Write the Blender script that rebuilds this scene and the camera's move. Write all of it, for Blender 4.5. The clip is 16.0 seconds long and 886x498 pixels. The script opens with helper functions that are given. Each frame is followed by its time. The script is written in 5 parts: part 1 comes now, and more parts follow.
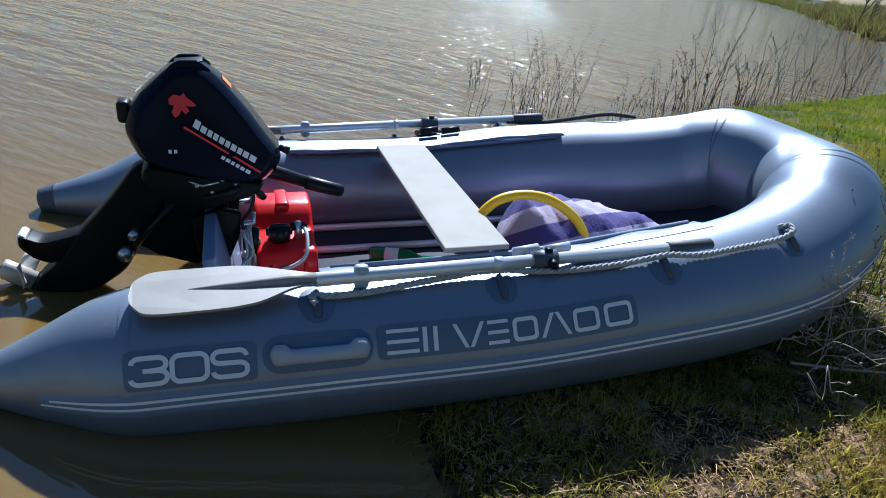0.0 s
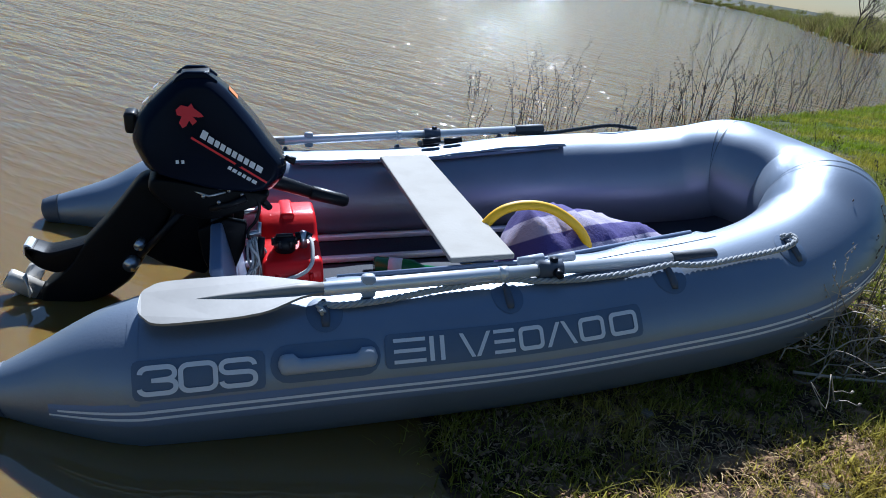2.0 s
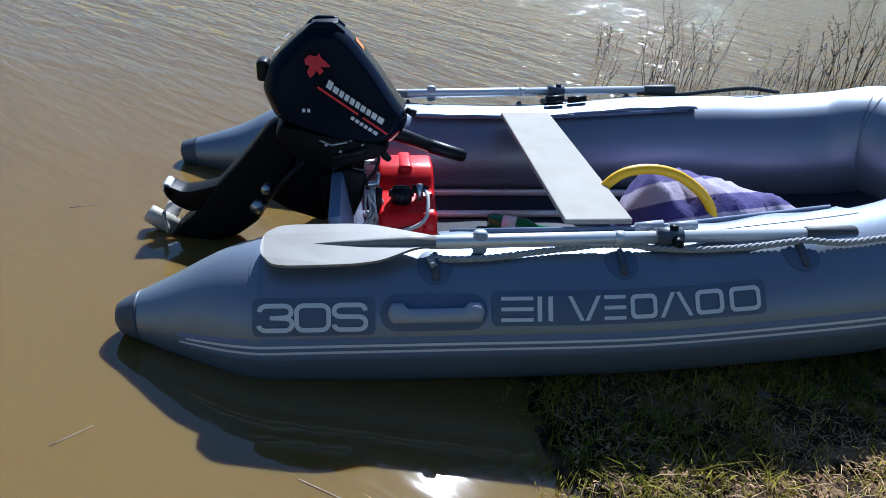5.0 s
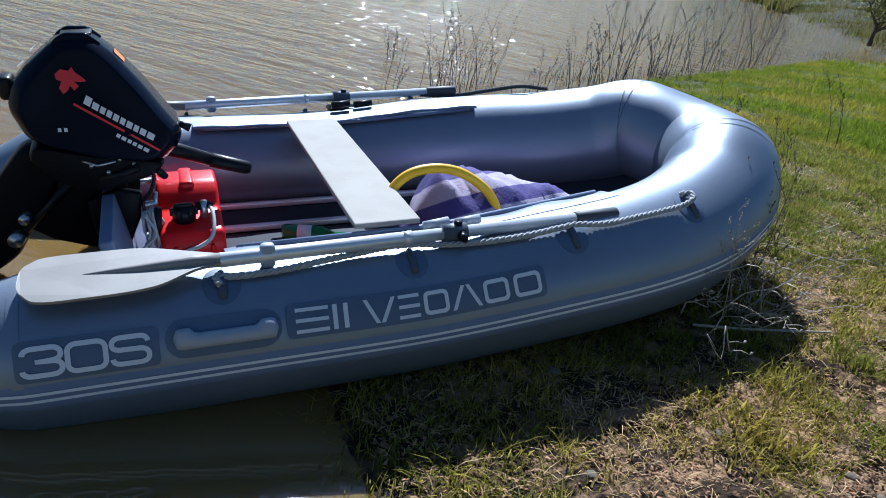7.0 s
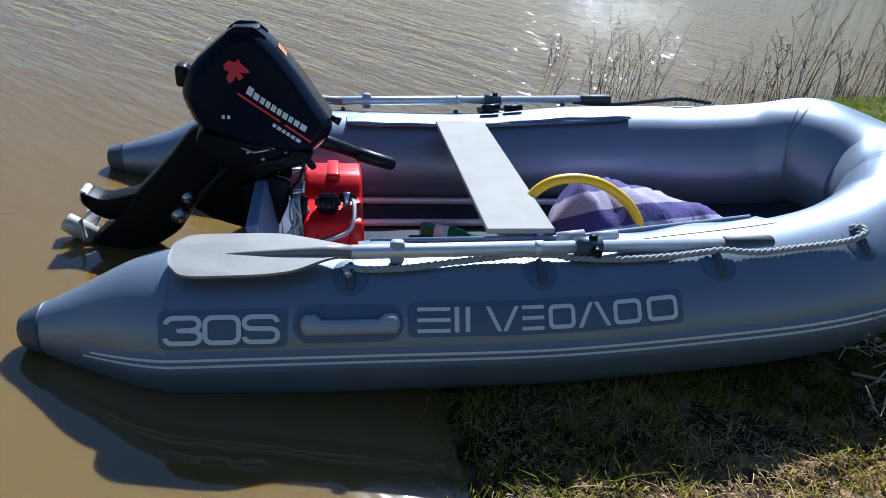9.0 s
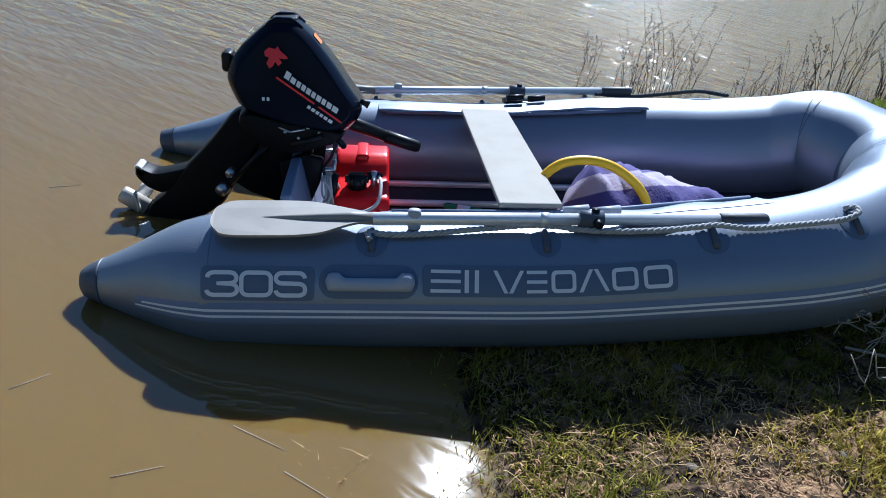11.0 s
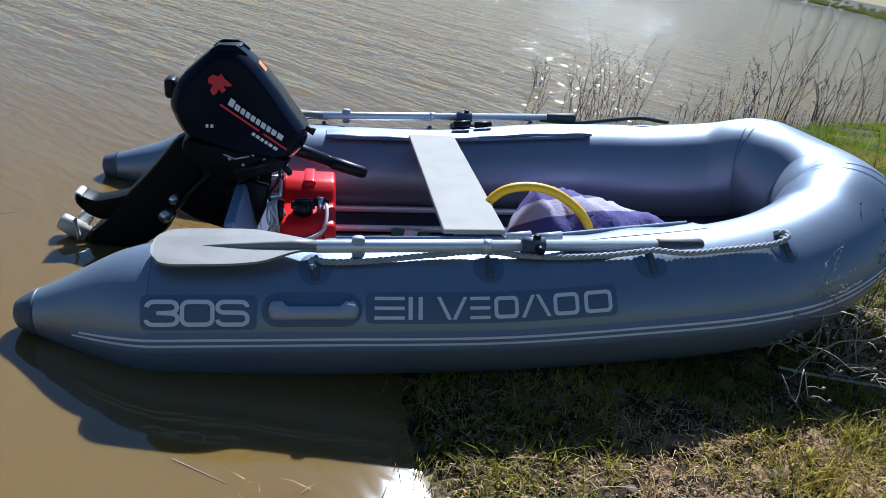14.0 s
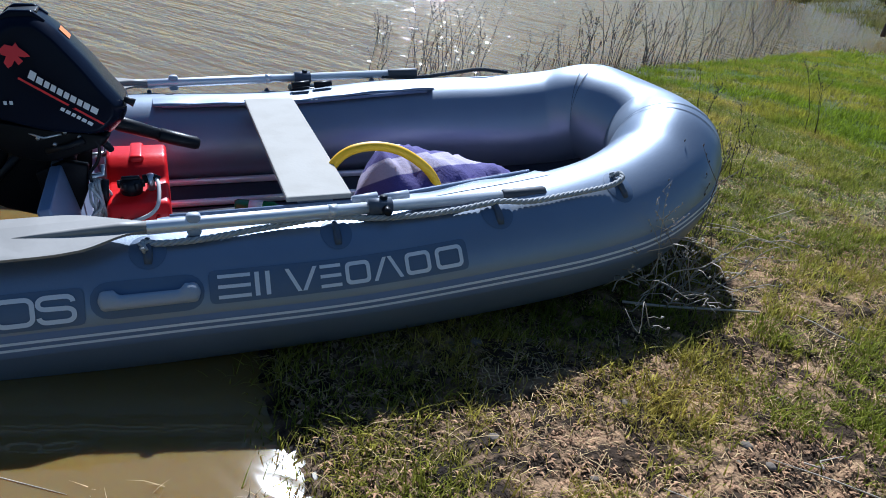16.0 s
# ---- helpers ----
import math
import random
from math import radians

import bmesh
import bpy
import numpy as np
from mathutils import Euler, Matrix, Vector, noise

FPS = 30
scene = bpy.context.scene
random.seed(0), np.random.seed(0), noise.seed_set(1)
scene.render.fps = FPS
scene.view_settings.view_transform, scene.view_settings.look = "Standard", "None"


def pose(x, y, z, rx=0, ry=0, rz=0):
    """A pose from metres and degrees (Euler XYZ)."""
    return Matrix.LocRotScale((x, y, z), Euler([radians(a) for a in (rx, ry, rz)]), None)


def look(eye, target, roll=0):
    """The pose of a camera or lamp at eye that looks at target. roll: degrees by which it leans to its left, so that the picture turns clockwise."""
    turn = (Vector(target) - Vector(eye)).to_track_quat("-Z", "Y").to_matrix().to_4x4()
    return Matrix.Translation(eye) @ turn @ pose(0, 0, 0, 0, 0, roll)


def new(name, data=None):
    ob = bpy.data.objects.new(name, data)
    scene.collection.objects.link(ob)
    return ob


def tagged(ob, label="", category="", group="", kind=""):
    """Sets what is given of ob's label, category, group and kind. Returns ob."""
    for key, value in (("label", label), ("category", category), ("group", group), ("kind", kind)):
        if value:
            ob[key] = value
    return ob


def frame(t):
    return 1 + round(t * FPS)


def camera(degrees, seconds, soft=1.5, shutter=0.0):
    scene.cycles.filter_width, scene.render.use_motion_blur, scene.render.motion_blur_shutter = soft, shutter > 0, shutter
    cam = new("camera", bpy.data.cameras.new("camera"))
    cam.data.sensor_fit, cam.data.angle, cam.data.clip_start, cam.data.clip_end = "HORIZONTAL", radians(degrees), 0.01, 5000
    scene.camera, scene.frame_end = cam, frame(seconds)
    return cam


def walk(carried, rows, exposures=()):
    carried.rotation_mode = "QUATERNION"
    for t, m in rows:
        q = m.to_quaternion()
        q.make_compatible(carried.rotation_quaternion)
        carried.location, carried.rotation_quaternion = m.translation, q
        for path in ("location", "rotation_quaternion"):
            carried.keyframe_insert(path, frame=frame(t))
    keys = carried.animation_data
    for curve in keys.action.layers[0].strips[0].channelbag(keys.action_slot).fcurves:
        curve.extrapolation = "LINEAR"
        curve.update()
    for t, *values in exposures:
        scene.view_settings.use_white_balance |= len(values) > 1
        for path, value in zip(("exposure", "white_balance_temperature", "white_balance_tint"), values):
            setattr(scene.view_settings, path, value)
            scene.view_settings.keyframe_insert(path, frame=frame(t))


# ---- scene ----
cam = camera(63.0, 16.0, soft=0.95)
# the boat's own frame: x from stern to bow, y across, z up; its bow lies 6.2 degrees up on the bank
BOAT = pose(0, 0, 0, 0, -6.2, 0) @ pose(0, 0, -0.32)
PATH = [
    (0.0, (0.6998, -2.1352, 1.3630), (1.2733, -0.2581, 0.4590), 3.7),
    (0.5, (0.6977, -2.1470, 1.3781), (1.4094, -0.3100, 0.4936), 4.2),
    (1.0, (0.7117, -2.1600, 1.3856), (1.5509, -0.3845, 0.4860), 4.1),
    (1.5, (0.7096, -2.1568, 1.3781), (1.5379, -0.3748, 0.4806), 4.2),
    (2.0, (0.6739, -2.1395, 1.3651), (1.2582, -0.2538, 0.4903), 3.8),
    (2.5, (0.6610, -2.1384, 1.3630), (0.9342, -0.1879, 0.4752), 4.2),
    (3.0, (0.6664, -2.1330, 1.3630), (0.8726, -0.1793, 0.4633), 4.3),
    (5.5, (0.6934, -2.1373, 1.3576), (0.9677, -0.2516, 0.3402), 2.0),
    (6.0, (0.7150, -2.1481, 1.3662), (1.1243, -0.2549, 0.4104), 2.2),
    (6.5, (0.7452, -2.1600, 1.3597), (1.3176, -0.3251, 0.3737), 1.6),
    (7.0, (0.7463, -2.1427, 1.3640), (1.5163, -0.3661, 0.4050), 4.8),
    (7.5, (0.7430, -2.0866, 1.3694), (1.6492, -0.3974, 0.3748), 6.7),
    (8.0, (0.7009, -2.0390, 1.3673), (1.6200, -0.3748, 0.3434), 9.2),
    (8.5, (0.7204, -2.0628, 1.3608), (1.3954, -0.2419, 0.4158), 7.1),
    (9.0, (0.7992, -2.1244, 1.3586), (1.1448, -0.2300, 0.3802), 4.4),
    (11.5, (0.8791, -2.3350, 1.3640), (1.0195, -0.4147, 0.3845), 3.6),
    (12.0, (0.9223, -2.3263, 1.3792), (0.8791, -0.4298, 0.3445), 2.4),
    (12.5, (0.8899, -2.3414, 1.3716), (1.1135, -0.4201, 0.4115), 4.9),
    (13.0, (0.8521, -2.3317, 1.3824), (1.1966, -0.4450, 0.3888), 6.0),
    (13.5, (0.8543, -2.3263, 1.3846), (1.0681, -0.4061, 0.4180), 5.8),
    (14.0, (0.8791, -2.3350, 1.3878), (1.2269, -0.4104, 0.4720), 5.1),
    (14.5, (0.8942, -2.3188, 1.3813), (1.3673, -0.4439, 0.4190), 5.4),
    (15.0, (0.8996, -2.3036, 1.3802), (1.4645, -0.4752, 0.3791), 5.5),
    (15.5, (0.9169, -2.3036, 1.3792), (1.5476, -0.4979, 0.3748), 5.0),
    (16.0, (0.9320, -2.3047, 1.3856), (1.6632, -0.5324, 0.3899), 5.3),
]
walk(cam, [(t, BOAT @ look(eye, target, roll)) for t, eye, target, roll in PATH], [(0.0, 0.76, 5120.0, 10.0), (16.0, 0.76, 5120.0, 10.0)])

# ---- light ----
SUN_ELEV, SUN_AZ = 43.0, 14.5          # azimuth from +y towards +x
world = bpy.data.worlds.new("world")
scene.world = world
world.use_nodes = True
wn = world.node_tree
sky = wn.nodes.new("ShaderNodeTexSky")
sky.sky_type, sky.sun_disc = "NISHITA", False
sky.sun_elevation, sky.sun_rotation = radians(SUN_ELEV), radians(SUN_AZ)
sky.air_density, sky.dust_density, sky.ozone_density = 1.4, 0.15, 4.0
wn.links.new(sky.outputs[0], wn.nodes["Background"].inputs[0])
wn.nodes["Background"].inputs[1].default_value = 0.036
sun = new("sun", bpy.data.lights.new("sun", "SUN"))
sun.data.energy, sun.data.angle, sun.data.color = 5.0, radians(0.53), (1.0, 0.95, 0.87)
sd = Vector((math.sin(radians(SUN_AZ)) * math.cos(radians(SUN_ELEV)), math.cos(radians(SUN_AZ)) * math.cos(radians(SUN_ELEV)), math.sin(radians(SUN_ELEV))))
sun.matrix_world = look(sd * 50, (0, 0, 0))


# ---- materials ----
def material(name, colour, rough=0.5, metal=0.0, spread=0.12, scale=8.0, bump=0.0, bump_scale=60.0, island=0.0, second=None, second_scale=2.0, coords="Object", spec=0.5, obj_random=0.0, detail=4.0, coat=0.0):
    """Principled surface with mottling at two scales, fine relief and wear."""
    m = bpy.data.materials.new(name)
    m.use_nodes = True
    nt = m.node_tree
    b = nt.nodes["Principled BSDF"]
    tc = nt.nodes.new("ShaderNodeTexCoord")
    n1 = nt.nodes.new("ShaderNodeTexNoise")
    n1.inputs["Scale"].default_value, n1.inputs["Detail"].default_value = scale, detail
    nt.links.new(tc.outputs[coords], n1.inputs["Vector"])
    mix = nt.nodes.new("ShaderNodeMix")
    mix.data_type = "RGBA"
    lo = [max(0.0, c * (1 - spread)) for c in colour]
    hi = [min(1.0, c * (1 + spread)) for c in colour]
    mix.inputs[6].default_value, mix.inputs[7].default_value = (*lo, 1), (*hi, 1)
    nt.links.new(n1.outputs["Fac"], mix.inputs[0])
    out = mix.outputs[2]
    if second is not None:
        n2 = nt.nodes.new("ShaderNodeTexNoise")
        n2.inputs["Scale"].default_value, n2.inputs["Detail"].default_value = second_scale, 6
        nt.links.new(tc.outputs[coords], n2.inputs["Vector"])
        ramp = nt.nodes.new("ShaderNodeValToRGB")
        ramp.color_ramp.elements[0].position, ramp.color_ramp.elements[1].position = 0.45, 0.62
        nt.links.new(n2.outputs["Fac"], ramp.inputs[0])
        mix2 = nt.nodes.new("ShaderNodeMix")
        mix2.data_type = "RGBA"
        nt.links.new(ramp.outputs[0], mix2.inputs[0])
        nt.links.new(out, mix2.inputs[6])
        mix2.inputs[7].default_value = (*second, 1)
        out = mix2.outputs[2]
    if island or obj_random:
        hsv = nt.nodes.new("ShaderNodeHueSaturation")
        src = nt.nodes.new("ShaderNodeNewGeometry" if island else "ShaderNodeObjectInfo")
        mr = nt.nodes.new("ShaderNodeMapRange")
        amt = island or obj_random
        mr.inputs[3].default_value, mr.inputs[4].default_value = 1 - amt, 1 + amt
        nt.links.new(src.outputs["Random Per Island" if island else "Random"], mr.inputs[0])
        nt.links.new(mr.outputs[0], hsv.inputs["Value"])
        nt.links.new(out, hsv.inputs["Color"])
        out = hsv.outputs[0]
    nt.links.new(out, b.inputs["Base Color"])
    b.inputs["Metallic"].default_value = metal
    b.inputs["Specular IOR Level"].default_value = spec
    b.inputs["Coat Weight"].default_value = coat
    mr2 = nt.nodes.new("ShaderNodeMapRange")
    mr2.inputs[3].default_value, mr2.inputs[4].default_value = max(0.02, rough * 0.85), min(1, rough * 1.15)
    nt.links.new(n1.outputs["Fac"], mr2.inputs[0])
    nt.links.new(mr2.outputs[0], b.inputs["Roughness"])
    if bump:
        n3 = nt.nodes.new("ShaderNodeTexNoise")
        n3.inputs["Scale"].default_value, n3.inputs["Detail"].default_value = bump_scale, 5
        nt.links.new(tc.outputs[coords], n3.inputs["Vector"])
        bp = nt.nodes.new("ShaderNodeBump")
        bp.inputs["Strength"].default_value, bp.inputs["Distance"].default_value = bump, 0.01
        nt.links.new(n3.outputs["Fac"], bp.inputs["Height"])
        nt.links.new(bp.outputs[0], b.inputs["Normal"])
    return m


PVC = material("pvc_grey", (0.25, 0.288, 0.352), 0.40, 0.58, spec=0.4, spread=0.08, scale=3, bump=0.05, bump_scale=160, second=(0.265, 0.302, 0.365), second_scale=5)
PVC_DARK = material("pvc_dark_grey", (0.075, 0.09, 0.12), 0.5, spread=0.12, scale=9, bump=0.08, bump_scale=200)
BADGE = material("badge_print", (0.11, 0.15, 0.225), 0.45, spread=0.1, scale=12, bump=0.05, bump_scale=200)
FLOOR = material("floor_fabric", (0.035, 0.04, 0.052), 0.7, spec=0.2, spread=0.2, scale=12, bump=0.15, bump_scale=120)
PVC_MID = material("pvc_mid_grey", (0.175, 0.22, 0.325), 0.5, spread=0.1, scale=9, bump=0.06, bump_scale=200)
PRINT = material("pale_grey_print", (0.78, 0.80, 0.82), 0.5, spread=0.06, scale=30)
HANDLE_GREY = material("moulded_grey_rubber", (0.40, 0.43, 0.48), 0.45, spread=0.08, scale=14, bump=0.06, bump_scale=150)
BOARD = material("painted_plywood", (0.37, 0.345, 0.30), 0.7, spec=0.2, spread=0.05, scale=5, bump=0.06, bump_scale=90, second=(0.345, 0.32, 0.275), second_scale=9)
BLADE = material("grey_plastic", (0.30, 0.28, 0.25), 0.5, spread=0.05, scale=6, bump=0.02, bump_scale=60, second=(0.265, 0.247, 0.22), second_scale=11)
ALU = material("brushed_aluminium", (0.80, 0.81, 0.82), 0.33, 0.45, spread=0.06, scale=40, bump=0.04, bump_scale=200)
BLACK = material("black_plastic", (0.011, 0.011, 0.013), 0.4, spec=0.22, spread=0.25, scale=20, bump=0.08, bump_scale=140)
COWL = material("navy_black_gloss", (0.006, 0.009, 0.020), 0.2, spread=0.25, scale=8, bump=0.015, bump_scale=40, spec=0.06)
ENGINE_LEG = material("black_satin_paint", (0.006, 0.006, 0.007), 0.45, spec=0.12, spread=0.3, scale=14, bump=0.08, bump_scale=120)
RED = material("red_tank_plastic", (0.76, 0.009, 0.010), 0.33, spec=0.3, spread=0.12, scale=9, bump=0.06, bump_scale=90, second=(0.62, 0.012, 0.016), second_scale=6)
REDPRINT = material("red_print", (0.7, 0.02, 0.03), 0.4, spread=0.06, scale=30)
WHITEPRINT = material("white_print", (0.8, 0.8, 0.8), 0.4, spread=0.04, scale=30)
ORANGEPRINT = material("orange_print", (0.8, 0.22, 0.03), 0.4, spread=0.06, scale=30)
YELLOW = material("yellow_hose", (1.0, 0.54, 0.001), 0.5, spread=0.08, scale=14, bump=0.04, bump_scale=90)
GRIP = material("dark_grey_rubber", (0.05, 0.054, 0.062), 0.6, spread=0.15, scale=20, bump=0.1, bump_scale=160)
WEED = material("brown_weed", (0.13, 0.10, 0.08), 0.8, spread=0.3, scale=20, island=0.4)
ROPE = material("braided_rope", (0.42, 0.42, 0.41), 0.85, spread=0.3, scale=60, bump=0.3, bump_scale=200)
ROPE_DARK = material("dark_rope", (0.05, 0.055, 0.06), 0.85, spread=0.3, scale=60, bump=0.3, bump_scale=200)
PROP = material("pale_bronze_paint", (0.60, 0.55, 0.47), 0.35, 0.2, spread=0.12, scale=30)
STEEL = material("bare_metal", (0.6, 0.6, 0.6), 0.3, 0.9, spread=0.12, scale=30)
WIRE = material("white_cord", (0.6, 0.58, 0.54), 0.7, spread=0.2, scale=30)
GREENGLASS = material("green_label", (0.02, 0.16, 0.05), 0.2, spread=0.2, scale=30)
MUD = material("wet_mud", (0.26, 0.17, 0.10), 0.8, spread=0.3, scale=6, bump=0.9, bump_scale=26, second=(0.12, 0.10, 0.055), second_scale=3.0, detail=8, spec=0.08)
LITTER = material("dead_leaf", (0.34, 0.20, 0.11), 0.8, spread=0.35, scale=6, island=0.5, spec=0.08)
STRAW = material("dry_straw", (0.52, 0.37, 0.18), 0.8, spread=0.25, scale=5, island=0.45, spec=0.08)
STALK = material("dead_stalk", (0.034, 0.026, 0.02), 0.8, spread=0.3, scale=20, island=0.4)
PALESTALK = material("pale_dry_stalk", (0.40, 0.34, 0.26), 0.8, spread=0.3, scale=20, island=0.4)
STONE = material("pale_stone", (0.17, 0.14, 0.11), 0.95, spec=0.08, spread=0.2, scale=30, bump=0.4, bump_scale=80)
BARK = material("bark", (0.07, 0.055, 0.042), 0.9, spread=0.3, scale=12, bump=0.6, bump_scale=30)
BUD = material("young_leaves", (0.22, 0.24, 0.07), 0.7, spread=0.3, scale=8, island=0.4)


def leaf_material(name, green, yellow, patch):
    """Thin blades that let sunlight through; colour drifts in patches and from blade to blade."""
    m = material(name, green, 0.5, spread=0.35, scale=2.2, island=0.55, second=yellow, second_scale=patch, spec=0.04)
    nt = m.node_tree
    b = nt.nodes["Principled BSDF"]
    tr = nt.nodes.new("ShaderNodeBsdfTranslucent")
    nt.links.new(b.inputs["Base Color"].links[0].from_socket, tr.inputs[0])
    mx = nt.nodes.new("ShaderNodeMixShader")
    mx.inputs[0].default_value = 0.52
    nt.links.new(b.outputs[0], mx.inputs[1])
    nt.links.new(tr.outputs[0], mx.inputs[2])
    nt.links.new(mx.outputs[0], nt.nodes["Material Output"].inputs[0])
    return m


BRUSH = leaf_material("scrub", (0.15, 0.13, 0.045), (0.15, 0.17, 0.03), 0.25)
# distance haze painted into the leaves as a pale grey-green base
HAZE = material("far_foliage_hazed", (0.20, 0.23, 0.20), 0.9, spread=0.25, scale=0.05, island=0.25, spec=0.1)
LEAF = leaf_material("grass_green", (0.20, 0.215, 0.026), (0.40, 0.32, 0.06), 1.6)


def ground_material():
    """Trodden mud that passes into turf by the mask laid on the mesh."""
    m = material("bank_ground", (0.31, 0.195, 0.105), 0.9, spread=0.9, scale=14, bump=1.0, bump_scale=34, second=(0.042, 0.028, 0.018), second_scale=13.0, detail=9, spec=0.08)
    m.node_tree.nodes["Bump"].inputs["Distance"].default_value = 0.03
    m.node_tree.nodes["Color Ramp"].color_ramp.elements[0].position = 0.40
    m.node_tree.nodes["Color Ramp"].color_ramp.elements[1].position = 0.54
    nt = m.node_tree
    b = nt.nodes["Principled BSDF"]
    mud = b.inputs["Base Color"].links[0].from_socket
    at = nt.nodes.new("ShaderNodeAttribute")
    at.attribute_name = "turf"
    tc = nt.nodes.new("ShaderNodeTexCoord")
    n = nt.nodes.new("ShaderNodeTexNoise")
    n.inputs["Scale"].default_value, n.inputs["Detail"].default_value = 0.8, 9
    nt.links.new(tc.outputs["Object"], n.inputs["Vector"])
    r = nt.nodes.new("ShaderNodeValToRGB")
    e = r.color_ramp.elements
    e[0].position, e[0].color = 0.38, (0.06, 0.085, 0.018, 1)
    e[1].position, e[1].color = 0.66, (0.15, 0.125, 0.055, 1)
    nt.links.new(n.outputs["Fac"], r.inputs[0])
    mx = nt.nodes.new("ShaderNodeMix")
    mx.data_type = "RGBA"
    nt.links.new(at.outputs["Fac"], mx.inputs[0])
    nt.links.new(mud, mx.inputs[6])
    nt.links.new(r.outputs[0], mx.inputs[7])
    # mud soaked by the water's edge is darker and shinier
    wet = nt.nodes.new("ShaderNodeAttribute")
    wet.attribute_name = "wet"
    soak = nt.nodes.new("ShaderNodeMix")
    soak.data_type, soak.blend_type = "RGBA", "MULTIPLY"
    soak.inputs[7].default_value = (0.34, 0.34, 0.36, 1)
    nt.links.new(wet.outputs["Fac"], soak.inputs[0])
    nt.links.new(mx.outputs[2], soak.inputs[6])
    nt.links.new(soak.outputs[2], b.inputs["Base Color"])
    gloss = nt.nodes.new("ShaderNodeMapRange")
    gloss.inputs[3].default_value, gloss.inputs[4].default_value = 0.92, 0.6
    nt.links.new(wet.outputs["Fac"], gloss.inputs[0])
    nt.links.new(gloss.outputs[0], b.inputs["Roughness"])
    return m


MEADOW = leaf_material("meadow_green", (0.165, 0.22, 0.010), (0.30, 0.27, 0.03), 1.3)
GROUND = ground_material()


def water_material():
    m = bpy.data.materials.new("turbid_water")
    m.use_nodes = True
    nt = m.node_tree
    b = nt.nodes["Principled BSDF"]
    b.inputs["Base Color"].default_value = (0.195, 0.125, 0.034, 1)
    b.inputs["Roughness"].default_value = 0.04
    b.inputs["IOR"].default_value = 1.75
    # silt scatters light sideways, so shadow edges glow amber
    b.inputs["Subsurface Weight"].default_value = 1.0
    b.inputs["Subsurface Radius"].default_value = (0.075, 0.045, 0.015)
    b.inputs["Subsurface Scale"].default_value = 1.0
    tc = nt.nodes.new("ShaderNodeTexCoord")
    # calmness near the bank: ripples grow with distance from the lee of the boat
    sep = nt.nodes.new("ShaderNodeSeparateXYZ")
    nt.links.new(tc.outputs["Object"], sep.inputs[0])
    calm = nt.nodes.new("ShaderNodeMapRange")
    calm.interpolation_type = "SMOOTHSTEP"
    calm.inputs[1].default_value, calm.inputs[2].default_value = -0.9, 6.0
    calm.inputs[3].default_value, calm.inputs[4].default_value = 0.05, 1.15
    nt.links.new(sep.outputs["Y"], calm.inputs[0])
    mp = nt.nodes.new("ShaderNodeMapping")
    turn = nt.nodes.new("ShaderNodeMapping")
    turn.inputs["Rotation"].default_value = (0, 0, radians(42))
    nt.links.new(tc.outputs["Object"], turn.inputs[0])
    mp.inputs["Scale"].default_value = (0.58, 1.50, 1.0)
    nt.links.new(turn.outputs[0], mp.inputs[0])
    heights = None
    for sc, w in ((0.9, 0.85), (2.3, 0.95), (6.5, 0.42), (13.0, 0.30)):
        n = nt.nodes.new("ShaderNodeTexNoise")
        n.inputs["Scale"].default_value, n.inputs["Detail"].default_value = sc, 1.0
        n.inputs["Distortion"].default_value = 0.4
        nt.links.new(mp.outputs[0], n.inputs["Vector"])
        k = nt.nodes.new("ShaderNodeMath")
        k.operation = "MULTIPLY"
        k.inputs[1].default_value = w
        nt.links.new(n.outputs["Fac"], k.inputs[0])
        if heights is None:
            heights = k
        else:
            a = nt.nodes.new("ShaderNodeMath")
            nt.links.new(heights.outputs[0], a.inputs[0])
            nt.links.new(k.outputs[0], a.inputs[1])
            heights = a
    amp = nt.nodes.new("ShaderNodeMath")
    amp.operation = "MULTIPLY"
    nt.links.new(heights.outputs[0], amp.inputs[0])
    nt.links.new(calm.outputs[0], amp.inputs[1])
    bp = nt.nodes.new("ShaderNodeBump")
    bp.inputs["Strength"].default_value, bp.inputs["Distance"].default_value = 1.0, 0.05
    nt.links.new(amp.outputs[0], bp.inputs["Height"])
    nt.links.new(bp.outputs[0], b.inputs["Normal"])
    return m


WATER = water_material()


# ---- mesh helpers ----
def obj(name, verts, faces, mat, parent=None, smooth=True, label=""):
    me = bpy.data.meshes.new(name)
    me.from_pydata([tuple(v) for v in verts], [], faces)
    if smooth:
        me.polygons.foreach_set("use_smooth", [True] * len(me.polygons))
    me.materials.append(mat)
    me.update()
    ob = new(name, me)
    if parent is not None:
        ob.parent = parent
    if label:
        ob["label"] = label
    return ob


def part(name, bm, mat, parent=None, label="", smooth=True):
    me = bpy.data.meshes.new(name)
    bmesh.ops.recalc_face_normals(bm, faces=bm.faces[:])
    bm.to_mesh(me)
    bm.free()
    if smooth:
        me.polygons.foreach_set("use_smooth", [True] * len(me.polygons))
    me.materials.append(mat)
    ob = new(name, me)
    if parent is not None:
        ob.parent = parent
    if label:
        ob["label"] = label
    return ob


def thing(name, label, category, m=None, group="", kind=""):
    ob = tagged(new(name), label, category, group, kind)
    ob.matrix_world = m if m is not None else Matrix()
    return ob


